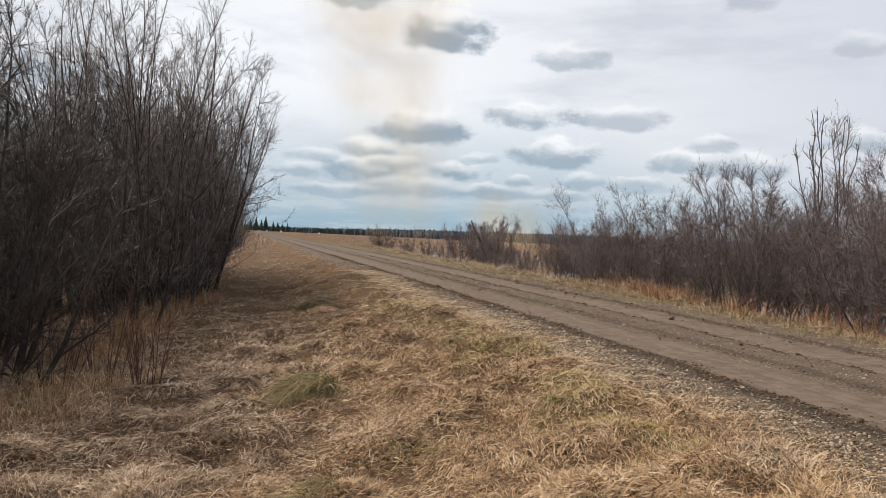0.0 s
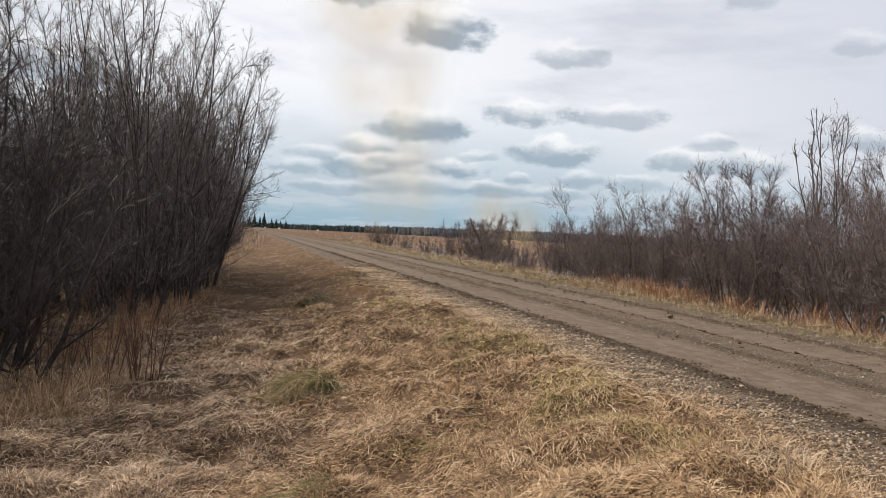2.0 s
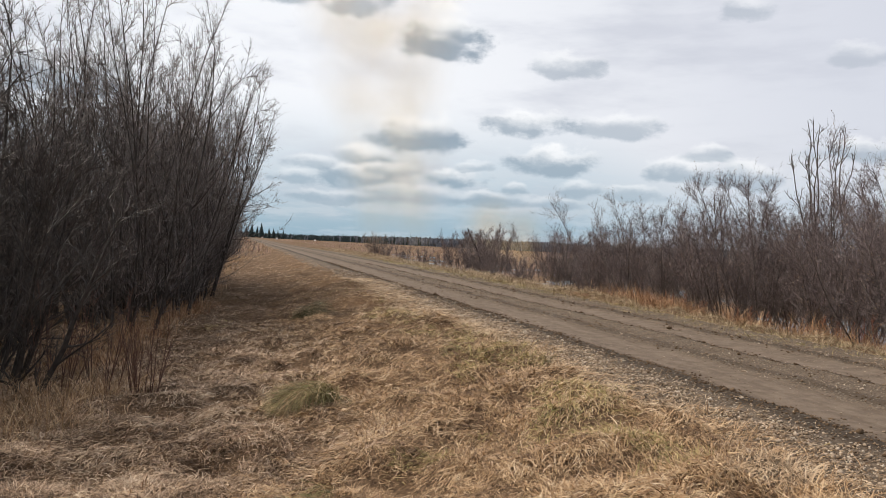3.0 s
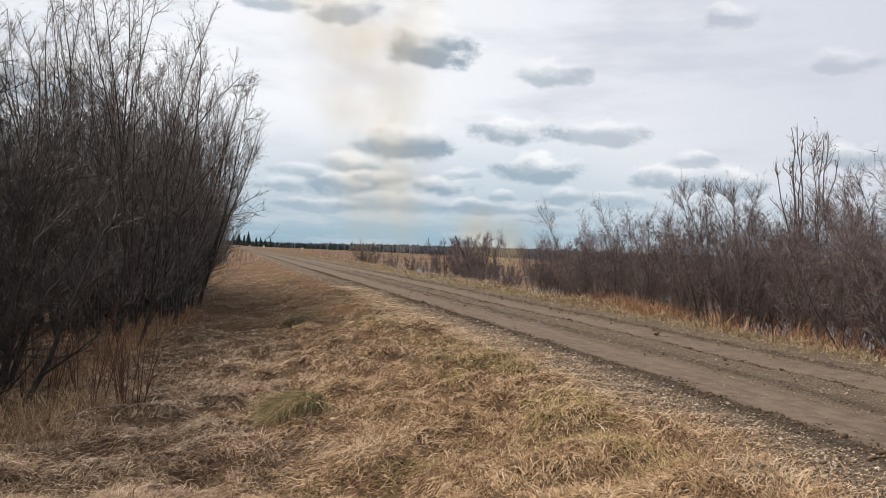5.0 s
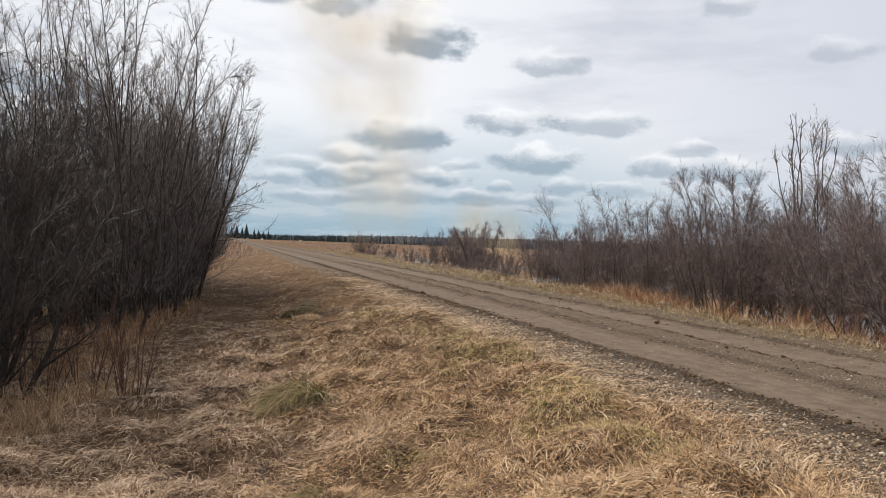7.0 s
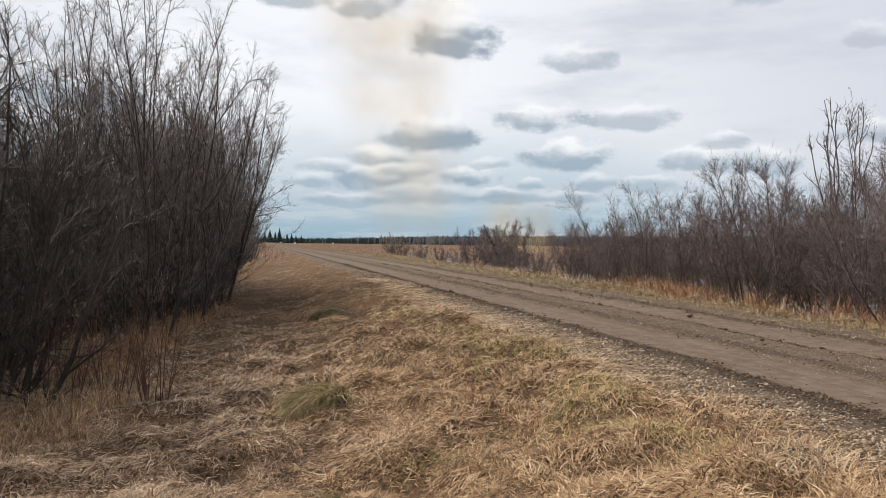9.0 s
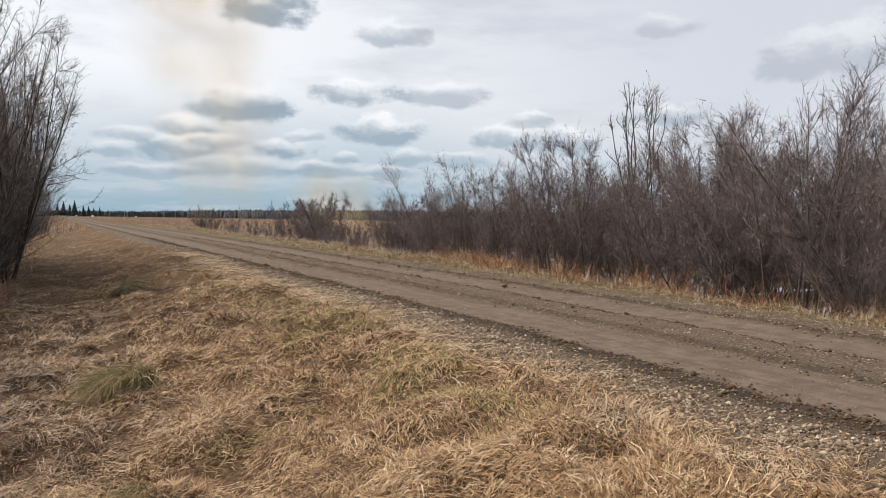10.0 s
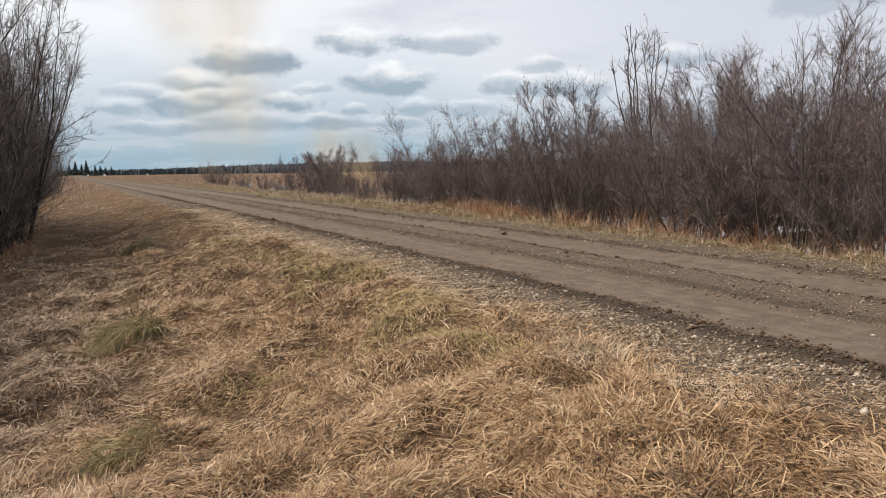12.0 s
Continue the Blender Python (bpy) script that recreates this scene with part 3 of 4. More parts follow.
for i, (x, y, size, out) in enumerate(((-2.2, 19.8, 1.08, 4), (-2.3, 22.6, 1.1, 3), (-2.4, 25.4, 1.08, 4), (-2.6, 28.6, 1.08, 3), (-3.0, 20.8, 1.0, 4), (-2.9, 32.0, 1.05, 2))):
    copy_thing(near_kinds[i % 3], pose(x, y, float(land(x, y)), 0, out, i * 77)).scale = (size, size, size)
left = [(-4.3, 19.5, 0.72, 1), (-5.0, 15.5, 0.72, 0), (-3.7, 23.0, 0.75, 2)]
for i in range(15):
    y = 25 + i * 2.5 + i * i * 0.1
    left.append((-2.5 - 0.018 * y + r.uniform(-0.3, 0.25), y + r.uniform(-0.5, 0.5), r.uniform(0.78, 0.95), i))
for i in range(4):
    y = 30 + i * 6
    left.append((-4.8 - 0.05 * y + r.uniform(-0.8, 0.8), y, r.uniform(0.7, 0.85), i + 1))
# willows added away from the road, mostly unseen, to shade thicket and verge
beyond = []
for i in range(13):
    beyond.append((-6.2 - 1.7 * (i % 3) + r.uniform(-0.5, 0.5), 10.5 + 0.9 * i + r.uniform(-0.5, 0.5), r.uniform(0.8, 0.98), i))
set_out(left_kinds, left, 13)
set_out(shade_kinds, beyond, 15)

RIGHT = "willow thicket beyond the road"
SHRUB = "bare reddish-brown willow shrub at the marsh edge"
front_kinds = [willow(40 + i, 3.9, 11, 36 + 2 * i, 13, 9, 9, M_bark_right, M_twig_right, SHRUB, RIGHT, leaves=520, spread=0.5, low=0.3, girth=1.1, tilt_by=40, lite=True, fat=0.8, sprig=(0.014, 0.05)) for i in range(4)]
back_kinds = [willow(46 + i, 3.9, 12, 34 + 3 * i, 13, 9, 9, M_bark_right, M_twig_right, SHRUB, RIGHT, leaves=300, spread=0.5, low=0.26, girth=1.1, tilt_by=40, lite=True, fat=0.95, sprig=(0.014, 0.05)) for i in range(3)]
front = []
for i in range(13):
    y = 6.2 + i * 1.75 + i * i * 0.03
    front.append((10.25 + float(flare(y)) + r.uniform(-0.25, 0.4), y, r.uniform(0.78, 1.14) * (1 - 0.02 * min(1, max(0, y - 10) / 7) - 0.2 * min(1, max(0, y - 20) / 6)), i * 3 + i // 5))
set_out(front_kinds, front, 4)
back = []
for i in range(13):
    y = 6.0 + i * 2.3
    back.append((11.6 + float(flare(y)) + r.uniform(-0.5, 0.7), y, r.uniform(0.95, 1.1) * (1 - 0.02 * min(1, max(0, y - 10) / 7) - 0.2 * min(1, max(0, y - 20) / 6)), i * 2 + 1))
for x, y, s in ((13.2, 9.4, 1.05), (13.6, 13.0, 1.05), (15.5, 12.2, 1.1), (15.5, 16, 1.1), (16, 20, 1.1), (14.0, 32.5, 0.92), (15.0, 36.0, 0.8),
                (14.4, 29, 1.0), (18, 22, 1.1), (12.3, 14.6, 1.05), (12.7, 17.4, 1.1), (13.0, 20.4, 1.1), (13.0, 11.6, 1.08), (14.6, 10.0, 1.12), (14.4, 14.6, 1.08), (16.4, 17.6, 1.1)):
    back.append((x, y, s * (0.95 if y < 11 else 1.09 if y < 23 else 0.72), r.randrange(3)))
set_out(back_kinds, back, 14)



def dead_willow(x, y):
    """A sheaf of bare dead stems, close together below and bowed apart above, with a few crooked forks at the top."""
    r = np.random.default_rng(61)
    top = thing("dead_willow", "tall sparse dead willow standing above the thicket", "shrub", RIGHT, at=(x, y, float(land(x, y))))
    n = 8
    f = np.linspace(0, 1, 12)[None, :, None]
    out = np.stack([np.linspace(-0.68, 0.68, n) + r.normal(0, 0.1, n), r.uniform(-0.4, 0.4, n), np.zeros(n)], -1)
    tall = r.uniform(5.2, 6.3, n)[:, None, None] * np.array([0.0, 0.0, 1.0])
    path = out[:, None] * (0.25 + 0.75 * f ** 1.9) + tall * f + np.array([0, 0, -0.2])
    path[:, 2:] += np.cumsum(r.normal(0, 0.05, (n, 10, 3)) * np.array([1, 1, 0.3]), axis=1)
    for k in range(n):
        p, d, g = along(r, path[k:k + 1], 6, 0.55, 0.98)
        fork = grow(r, p, aside(r, d, 30), r.uniform(0.6, 1.2, 6) * (1.3 - g), 6, 0.16, 0.14)
        p, d, g = along(r, fork, 4, 0.3, 1.0)
        tip = grow(r, p, aside(r, d, 38), r.uniform(0.1, 0.24, len(p)), 3, 0.15, 0.1)
        body = [tubes(path[k:k + 1], taper(1, 12, [0.034], [0.009]), 6), tubes(fork, taper(6, 6, np.full(6, 0.013), np.full(6, 0.006)), 4), tubes(tip, taper(len(tip), 3, np.full(len(tip), 0.006), np.full(len(tip), 0.003)), 3)]
        part("stem", mesh_of("stem", *join(body), M_bark_right), top)


dead_willow(14.4, 19.0)
spire = willow(64, 4.3, 6, 12, 10, 6, 4, M_bark_right, M_twig_right, "slender upright willow rising out of the thicket", RIGHT, leaves=200, low=0.3, girth=1.1)
spire.matrix_basis = pose(10.6, 9.6, float(land(10.6, 9.6)), 0, 0, 10)

osier = willow(67, 1.0, 14, 26, 5, 5, 3, M_osier, M_osier, "low orange-red osier shoots before the willows", "osiers at the marsh edge", spread=0.35, girth=1.2, lite=True, fat=0.9, name="osier_shrub")
set_out([osier], [(9.75, 17.6, 0.95, 0), (9.7, 18.8, 0.8, 0), (9.6, 12.3, 0.95, 0), (9.7, 11.2, 1.0, 0), (9.65, 9.9, 0.8, 0), (9.7, 14.8, 0.8, 0), (10.4, 24.5, 0.9, 0)], 31)

far_kinds = [willow(70 + i, 3.1, 15, 36, 9, 8, 8, M_bark_right, M_twig_right, "low bare willow bush in the flooded field", "far willow bushes", spread=0.6, girth=0.9, lite=True, fat=1.7, sprig=(0.014, 0.05)) for i in range(3)]
far = [(11.2, 90, 0.95, 0), (11.9, 88, 0.75, 1), (13, 81, 0.6, 2), (13.8, 74, 0.6, 0), (14.5, 70, 0.5, 1), (15, 66, 1.15, 2), (15.3, 61, 1.3, 0), (15, 57, 1.35, 1), (14.6, 53, 1.0, 2),
       (14.2, 45.5, 0.6, 0), (13.2, 41, 0.4, 1), (13.0, 48, 0.4, 2), (19, 64, 0.6, 0), (21, 72, 0.6, 1), (20, 50, 0.5, 2), (24, 58, 0.8, 1), (27, 62, 0.9, 2)]
set_out(far_kinds, far, 6)


def log(name, a, b, r0, r1, label):
    """A bare dead trunk from a to b."""
    r = np.random.default_rng(80)
    a, b = np.array(a, float), np.array(b, float)
    top = thing(name, label, "dead wood", at=tuple(a))
    axis = (b - a)[None] * np.linspace(0, 1, 8)[:, None] + r.normal(0, 0.03, (8, 3))
    side = grow(r, axis[3:7], unit(b - a + r.normal(0, 1.2, (4, 3))), np.full(4, 0.45), 4, 0.1, 0.05)
    part("trunk", mesh_of("trunk", *tubes(axis[None], taper(1, 8, [r0], [r1]), 7), M_bark_left), top)
    for s in side:
        part("limb", mesh_of("limb", *tubes(s[None], taper(1, 4, [r1 * 0.8], [0.008]), 4), M_bark_left), top)


log("dead_tree", (15.0, 55.5, -0.5), (13.5, 55.8, 2.9), 0.09, 0.035, "dark dead willow trunk leaning out of a bush")
log("fallen_log", (12.4, 93, -0.2), (11.2, 94, 0.25), 0.13, 0.07, "dark fallen log lying at the water's edge")


# ---- saplings, tussocks, sedge ----
def sapling(seed, x, y, n, height):
    r = np.random.default_rng(seed)
    top = thing("willow_sapling", "small reddish bare willow sapling in the grass", "shrub", "saplings before the thicket", at=(x, y, float(land(x, y))))
    ang = r.uniform(0, 6.28, n)
    base = np.stack([np.cos(ang) * 0.1, np.sin(ang) * 0.1, 0 * ang - 0.05], -1)
    way = np.stack([np.cos(ang) * 0.2, np.sin(ang) * 0.2, 1 + 0 * ang], -1)
    stem = grow(r, base, way, height * r.uniform(0.55, 1.05, n), 6, 0.06, 0.02)
    for s in stem:
        part("stem", mesh_of("stem", *tubes(s[None], taper(1, 6, [0.006], [0.002]), 4), M_twig_red), top)
    p, d, f = along(r, stem, 9, 0.3, 1.0)
    t = grow(r, p, aside(r, d, 30), r.uniform(0.1, 0.25, len(p)), 4, 0.1, 0.05)
    part("crown", mesh_of("crown", *tubes(t, taper(len(t), 4, np.full(len(t), 0.003), np.full(len(t), 0.0015)), 3), M_twig_red), top)


sapling(90, -1.22, 8.3, 16, 0.95)
sapling(91, -1.62, 8.5, 4, 0.75)
sapling(92, -2.15, 8.7, 13, 1.25)
sapling(93, -1.9, 9.6, 6, 1.1)


def blades(r, x, y, length, width, rise, heading, bow, points=4):
    """Strips that start on the ground at x, y with the elevation rise, heading, and bow over."""
    n = len(x)
    z = surface(x, y) - 0.01
    p = np.empty((n, points, 3))
    p[:, 0] = np.stack([x, y, z], -1)
    step = length / (points - 1)
    e, h = rise.copy(), heading.copy()
    for k in range(1, points):
        p[:, k] = p[:, k - 1] + np.stack([np.cos(e) * np.cos(h), np.cos(e) * np.sin(h), np.sin(e)], -1) * step[:, None]
        e = e - bow
        h = h + r.normal(0, 0.18, n)
    floor = surface(p[:, 1:, 0], p[:, 1:, 1]) + 0.008
    p[:, 1:, 2] = np.maximum(p[:, 1:, 2], floor)
    roll = r.uniform(-0.7, 0.7, n)
    side = np.stack([-np.sin(heading) * np.cos(roll), np.cos(heading) * np.cos(roll), np.sin(roll)], -1)
    shape = np.array([0.7, 1.0, 0.8, 0.15]) if points == 4 else np.array([0.75, 1.0, 0.3]) if points == 3 else np.interp(np.linspace(0, 1, points), [0, 0.4, 1], [0.7, 1, 0.12])
    return ribbons(p, width[:, None] * shape[None], side)


def tussock(name, x, y, radius, height, mat, label, count, seed, lean=0.0):
    r = np.random.default_rng(seed)
    top = thing(name, label, "grass tussock", at=(x, y, float(land(x, y))))
    for share, m, nm in ((0.66, mat, "foliage"), (0.34, M_straw, "thatch")):
        n = int(count * share)
        ang, rad = r.uniform(0, 6.28, n), radius * 0.55 * np.sqrt(r.random(n))
        bx, by = np.cos(ang) * rad, np.sin(ang) * rad
        head = lean + r.normal(0, 0.55, n)
        v, f = blades(r, bx + x, by + y, r.uniform(0.6, 1.3, n) * height * 2.1, r.uniform(0.003, 0.006, n), r.uniform(0.6, 1.3, n), head, r.uniform(0.5, 0.85, n), points=5)
        v = v - np.array([x, y, float(land(x, y))])
        part(nm, mesh_of(nm, v, f, m), top)


tussock("grass_tussock", 0.4, 7.55, 0.42, 0.185, M_sedge, "shaggy half-green sedge tussock combed flat in the straw", 3200, 101, 3.6)
tussock("grass_tussock", 0.2, 4.75, 0.4, 0.11, M_sedge, "low greening grass tuft in flattened straw", 420, 102, 3.7)
tussock("grass_tussock", 0.5, 15.5, 0.4, 0.3, M_weed, "dark green weedy grass tuft on the verge", 1300, 103)


def stuff(name, pieces, mat, label, category):
    return tagged(new(name, mesh_of(name, *join(pieces) if isinstance(pieces, list) else pieces, mat)), label, category, kind="stuff")


def wedge(r, n, near, far, power, az0, az1):
    """Random places seen in a fan; power thins them with distance."""
    u = r.random(n)
    k = 2 - power
    rad = (near ** k + u * (far ** k - near ** k)) ** (1 / k)
    az = np.radians(r.uniform(az0, az1, n))
    return rad * np.sin(az), rad * np.cos(az), rad


def lie(x, y):
    """The way in which the flattened grass lies."""
    return 0.55 + field(x, y, 1.1, 31) * 2.6 + field(x, y, 0.35, 32) * 2.2


def greener(x, y):
    """Where new grass comes through, mostly along the crest by the gravel."""
    return field(x, y, 0.9, 41) + 0.6 * field(x, y, 0.3, 42) + 0.8 * np.exp(-((x - 2.3 - bend(y)) / 0.5) ** 2) * np.exp(-((y - 12) / 6) ** 2) + 0.4 * np.exp(-((x - 2.5) / 0.4) ** 2) * (y < 8.5) > 0.52


def verge_grass():
    r = np.random.default_rng(111)
    x, y, d = wedge(r, 620000, 2.9, 120, 1.82, -22, 58)
    edge = 3.02 + field(x, y, 0.5, 21) * 0.5 + r.normal(0, 0.16, len(x)) + bend(y)
    keep = (x < edge) & (x > -5.5)
    x, y, d = x[keep], y[keep], d[keep]
    n = len(x)
    heading = lie(x, y) + r.normal(0, 0.95, n) + np.pi * (r.random(n) < 0.3)
    tuft = np.clip(field(x, y, 0.28, 33) * 2.2 + 0.5, 0, 1)
    size = np.clip((d / 6) ** 0.6, 0.95, 2.6)
    length = r.uniform(0.035, 0.12, n) * (0.6 + 0.8 * tuft)
    rise = np.clip(r.normal(0.12, 0.25, n) + 0.35 * tuft, 0.02, 1.3)
    width = r.uniform(0.003, 0.0068, n) * size
    green = greener(x, y) & (r.random(n) < 0.45)
    pale = (~green) & (field(x, y, 0.5, 43) + 0.35 * np.exp(-((x - 2.75) / 0.25) ** 2) > 0.47)
    turf = (~green) & (~pale) & (x + field(x, y, 1.6, 44) * 1.6 + r.normal(0, 0.35, n) < 0.35)
    for name, m, mat, label in (("verge_turf", turf, M_turf, "grey-brown flattened turf sloping to the ditch"),
                                ("verge_grass", ~green & ~pale & ~turf, M_straw, "flattened golden-brown dead grass on the verge"),
                                ("greening_grass", green, M_greenstraw, "greenish new grass among dead straw by the road"),
                                ("pale_grass", pale, M_pale, "bleached pale straw lying beside the gravel")):
        rr = np.random.default_rng(len(name))
        stuff(name, blades(rr, x[m], y[m], length[m], width[m], rise[m], heading[m], rr.uniform(0.05, 0.4, m.sum()), points=3), mat, label, "grass")


def draped_tufts():
    """Old tufts whose long straws have fallen over all to one side, with dark hollows in their lee."""
    r = np.random.default_rng(112)
    x, y, d = wedge(r, 9000, 2.9, 15, 1.55, -22, 58)
    keep = (x < 2.72 + field(x, y, 0.5, 21) * 0.6 + bend(y)) & (x > -4) & (field(x, y, 0.45, 35) > -0.28)
    x, y, d = x[keep], y[keep], d[keep]
    way, big = lie(x, y) + np.pi * (r.random(len(x)) < 0.25), r.uniform(0.55, 1.15, len(x))
    k = 22
    rep = lambda a: np.repeat(a, k)
    n = len(x) * k
    bx, by = rep(x) + r.normal(0, 0.035, n), rep(y) + r.normal(0, 0.035, n)
    heading = rep(way) + r.normal(0, 0.8, n)
    length = rep(big) * r.uniform(0.07, 0.18, n)
    width = r.uniform(0.0034, 0.0082, n) * rep(np.clip((d / 6) ** 0.6, 0.95, 2))
    rise, bow = np.clip(r.normal(0.42, 0.25, n), 0.08, 1.2), r.uniform(0.4, 1.0, n)
    green = rep(greener(x, y)) & (r.random(n) < 0.45)
    grey = ~green & rep(x + field(x, y, 1.6, 44) * 1.6 + r.normal(0, 0.5, len(x)) < 0.1)
    for name, m, mat, label in (("turf_tufts", grey, M_turf, "grey-brown tufts of dead grass fallen to one side"),
                                ("straw_tufts", ~green & ~grey, M_straw, "golden-brown tufts of dead grass fallen to one side"),
                                ("green_tufts", green, M_greenstraw, "tufts of new green among fallen straw")):
        rr = np.random.default_rng(len(name))
        stuff(name, blades(rr, bx[m], by[m], length[m], width[m], rise[m], heading[m], bow[m], points=3), mat, label, "grass")


draped_tufts()
verge_grass()


def combed_straw():
    """Long bleached straws lying in combed swathes on top of the mat."""
    r = np.random.default_rng(117)
    x, y, d = wedge(r, 26000, 2.9, 16, 1.8, -22, 58)
    keep = (x < 2.9) & (x > -6) & (field(x, y, 0.6, 36) + 0.6 * field(x, y, 0.25, 37) > -0.05)
    x, y, d = x[keep], y[keep], d[keep]
    n = len(x)
    swathe = 0.5 + (field(x, y, 0.8, 38)) * 4.5
    size = np.clip(d / 7, 0.7, 2)
    v = blades(r, x, y, r.uniform(0.06, 0.16, n), r.uniform(0.004, 0.009, n) * size, np.clip(r.normal(0.25, 0.2, n), 0.05, 1.0), swathe + r.normal(0, 0.8, n), r.uniform(0.15, 0.35, n))
    stuff("combed_straw", v, M_pale, "long pale straws combed flat over the mat", "grass")


combed_straw()


def thatch():
    """Short dark litter under the straw."""
    r = np.random.default_rng(113)
    x, y, d = wedge(r, 34000, 2.9, 40, 1.95, -22, 58)
    keep = (x < 2.85 + bend(y)) & (x > -9)
    x, y, d = x[keep], y[keep], d[keep]
    n = len(x)
    size = np.clip(d / 7, 0.7, 4)
    v = blades(r, x, y, r.uniform(0.03, 0.09, n), r.uniform(0.005, 0.011, n) * np.sqrt(size), r.uniform(0.02, 0.5, n), r.uniform(0, 6.28, n), r.uniform(0, 0.4, n), points=3)
    stuff("grass_litter", v, M_litter, "dark brown rotted litter under the dead grass", "grass")


thatch()


def border_straw():
    """Bleached straw that has slumped over the edge of the gravel."""
    r = np.random.default_rng(115)
    n = 15000
    y = -9 + 33.6 * r.random(n) ** 1.1
    x = 2.92 + field(y, y * 0, 0.9, 61) * 0.4 + r.normal(0, 0.24, n) + bend(y)
    size = np.clip(np.hypot(x, y) / 7, 0.7, 3)
    v = blades(r, x, y, r.uniform(0.07, 0.24, n) * np.sqrt(size), r.uniform(0.0022, 0.0046, n) * size, r.uniform(0.03, 0.4, n), r.normal(0.2, 1.4, n), r.uniform(0.1, 0.5, n))
    stuff("border_straw", v, M_pale, "bleached straw slumped over the gravel edge", "grass")


border_straw()


def grass_underfoot():
    """The same turf round and behind the standing place."""
    r = np.random.default_rng(118)
    n = 90000
    x, y = r.uniform(-5, 2.95, n), r.uniform(-5, 5, n)
    keep = (np.hypot(x, y) < 2.9) | (y < 2.4) | (np.degrees(np.arctan2(x, y)) < -22)
    x, y = x[keep], y[keep]
    n = len(x)
    v = blades(r, x, y, r.uniform(0.05, 0.15, n), r.uniform(0.004, 0.009, n), np.clip(r.normal(0.3, 0.3, n), 0.02, 1.2), lie(x, y) + r.normal(0, 0.9, n), r.uniform(0.1, 0.5, n), points=3)
    stuff("trodden_grass", v, M_straw, "flattened dead grass underfoot on the verge", "grass")


grass_underfoot()


def tall_grass(name, places, count, height, mat, label, seed, width=0.0045):
    """Standing dead grass in loose patches round places (x, y, radius)."""
    r = np.random.default_rng(seed)
    xs, ys = [], []
    total = sum(p[2] ** 1.5 for p in places)
    for x, y, rad in places:
        k = int(count * rad ** 1.5 / total)
        xs.append(x + r.normal(0, rad * 0.5, k))
        ys.append(y + r.normal(0, rad * 0.8, k))
    x, y = np.concatenate(xs), np.concatenate(ys)
    n = len(x)
    v = blades(r, x, y, height * r.uniform(0.5, 1.2, n), width * r.uniform(0.6, 1.3, n) * np.clip(np.hypot(x, y) / 12, 0.8, 3), r.uniform(0.8, 1.5, n), r.uniform(0, 6.28, n), r.uniform(0.1, 0.6, n), points=5)
    stuff(name, v, mat, label, "grass")


q = random.Random(9)
right_edge = [(9.2 + float(flare(y)) + q.uniform(-0.15, 0.4), y, q.uniform(0.3, 0.7)) for y in np.arange(4.5, 46, 0.7)]
tall_grass("rust_sedge", [(9.25, 17.2, 0.7), (9.3, 18.6, 0.7), (9.2, 12.3, 0.5), (9.25, 11.2, 0.5), (9.3, 14.6, 0.4), (9.8, 21.5, 0.6), (10.2, 24, 0.5), (9.3, 9.3, 0.4), (9.4, 7.6, 0.4)], 8000, 0.62, M_rust, "rusty orange sedge standing under the willows", 121)
tall_grass("red_sedge", [(q.uniform(9.8, 11.6) + float(flare(y)), y, q.uniform(0.5, 0.9)) for y in np.arange(6, 27, 0.9)], 5000, 0.7, M_rust, "rusty brown sedge in the shade among willow stems", 127)
tall_grass("reed_grass", [p for p in right_edge if q.random() < 0.6], 3200, 0.22, M_pale, "pale dead reed grass along the marsh edge", 122)
tall_grass("marsh_grass", [(q.uniform(11, 22), q.uniform(6, 80), q.uniform(0.6, 1.6)) for i in range(90)], 6500, 0.6, M_field, "dead marsh grass on hummocks in the water", 123)
left_edge = [(-2.0 - 0.016 * y + q.uniform(-0.8, 0.5), y, q.uniform(0.3, 0.8)) for y in np.arange(7.5, 60, 0.9)]
tall_grass("ditch_grass", left_edge, 9000, 0.42, M_straw, "tall dead grass standing at the foot of the willows", 124)
tall_grass("bush_grass", [(-1.9, 7.5, 0.45), (-2.3, 8.0, 0.6), (-1.6, 8.5, 0.4), (-2.6, 7.2, 0.5)], 1900, 0.42, M_straw, "long drooping dead grass round the shade-darkened bush", 126, 0.006)
tall_grass("rust_grass", [(-1.9, 15.6, 0.5), (-2.1, 13.6, 0.6), (-2.2, 12.0, 0.6), (-2.3, 10.4, 0.6), (-1.7, 17.5, 0.5)], 2600, 0.42, M_rust, "rust-coloured dead grass under the willows", 125)


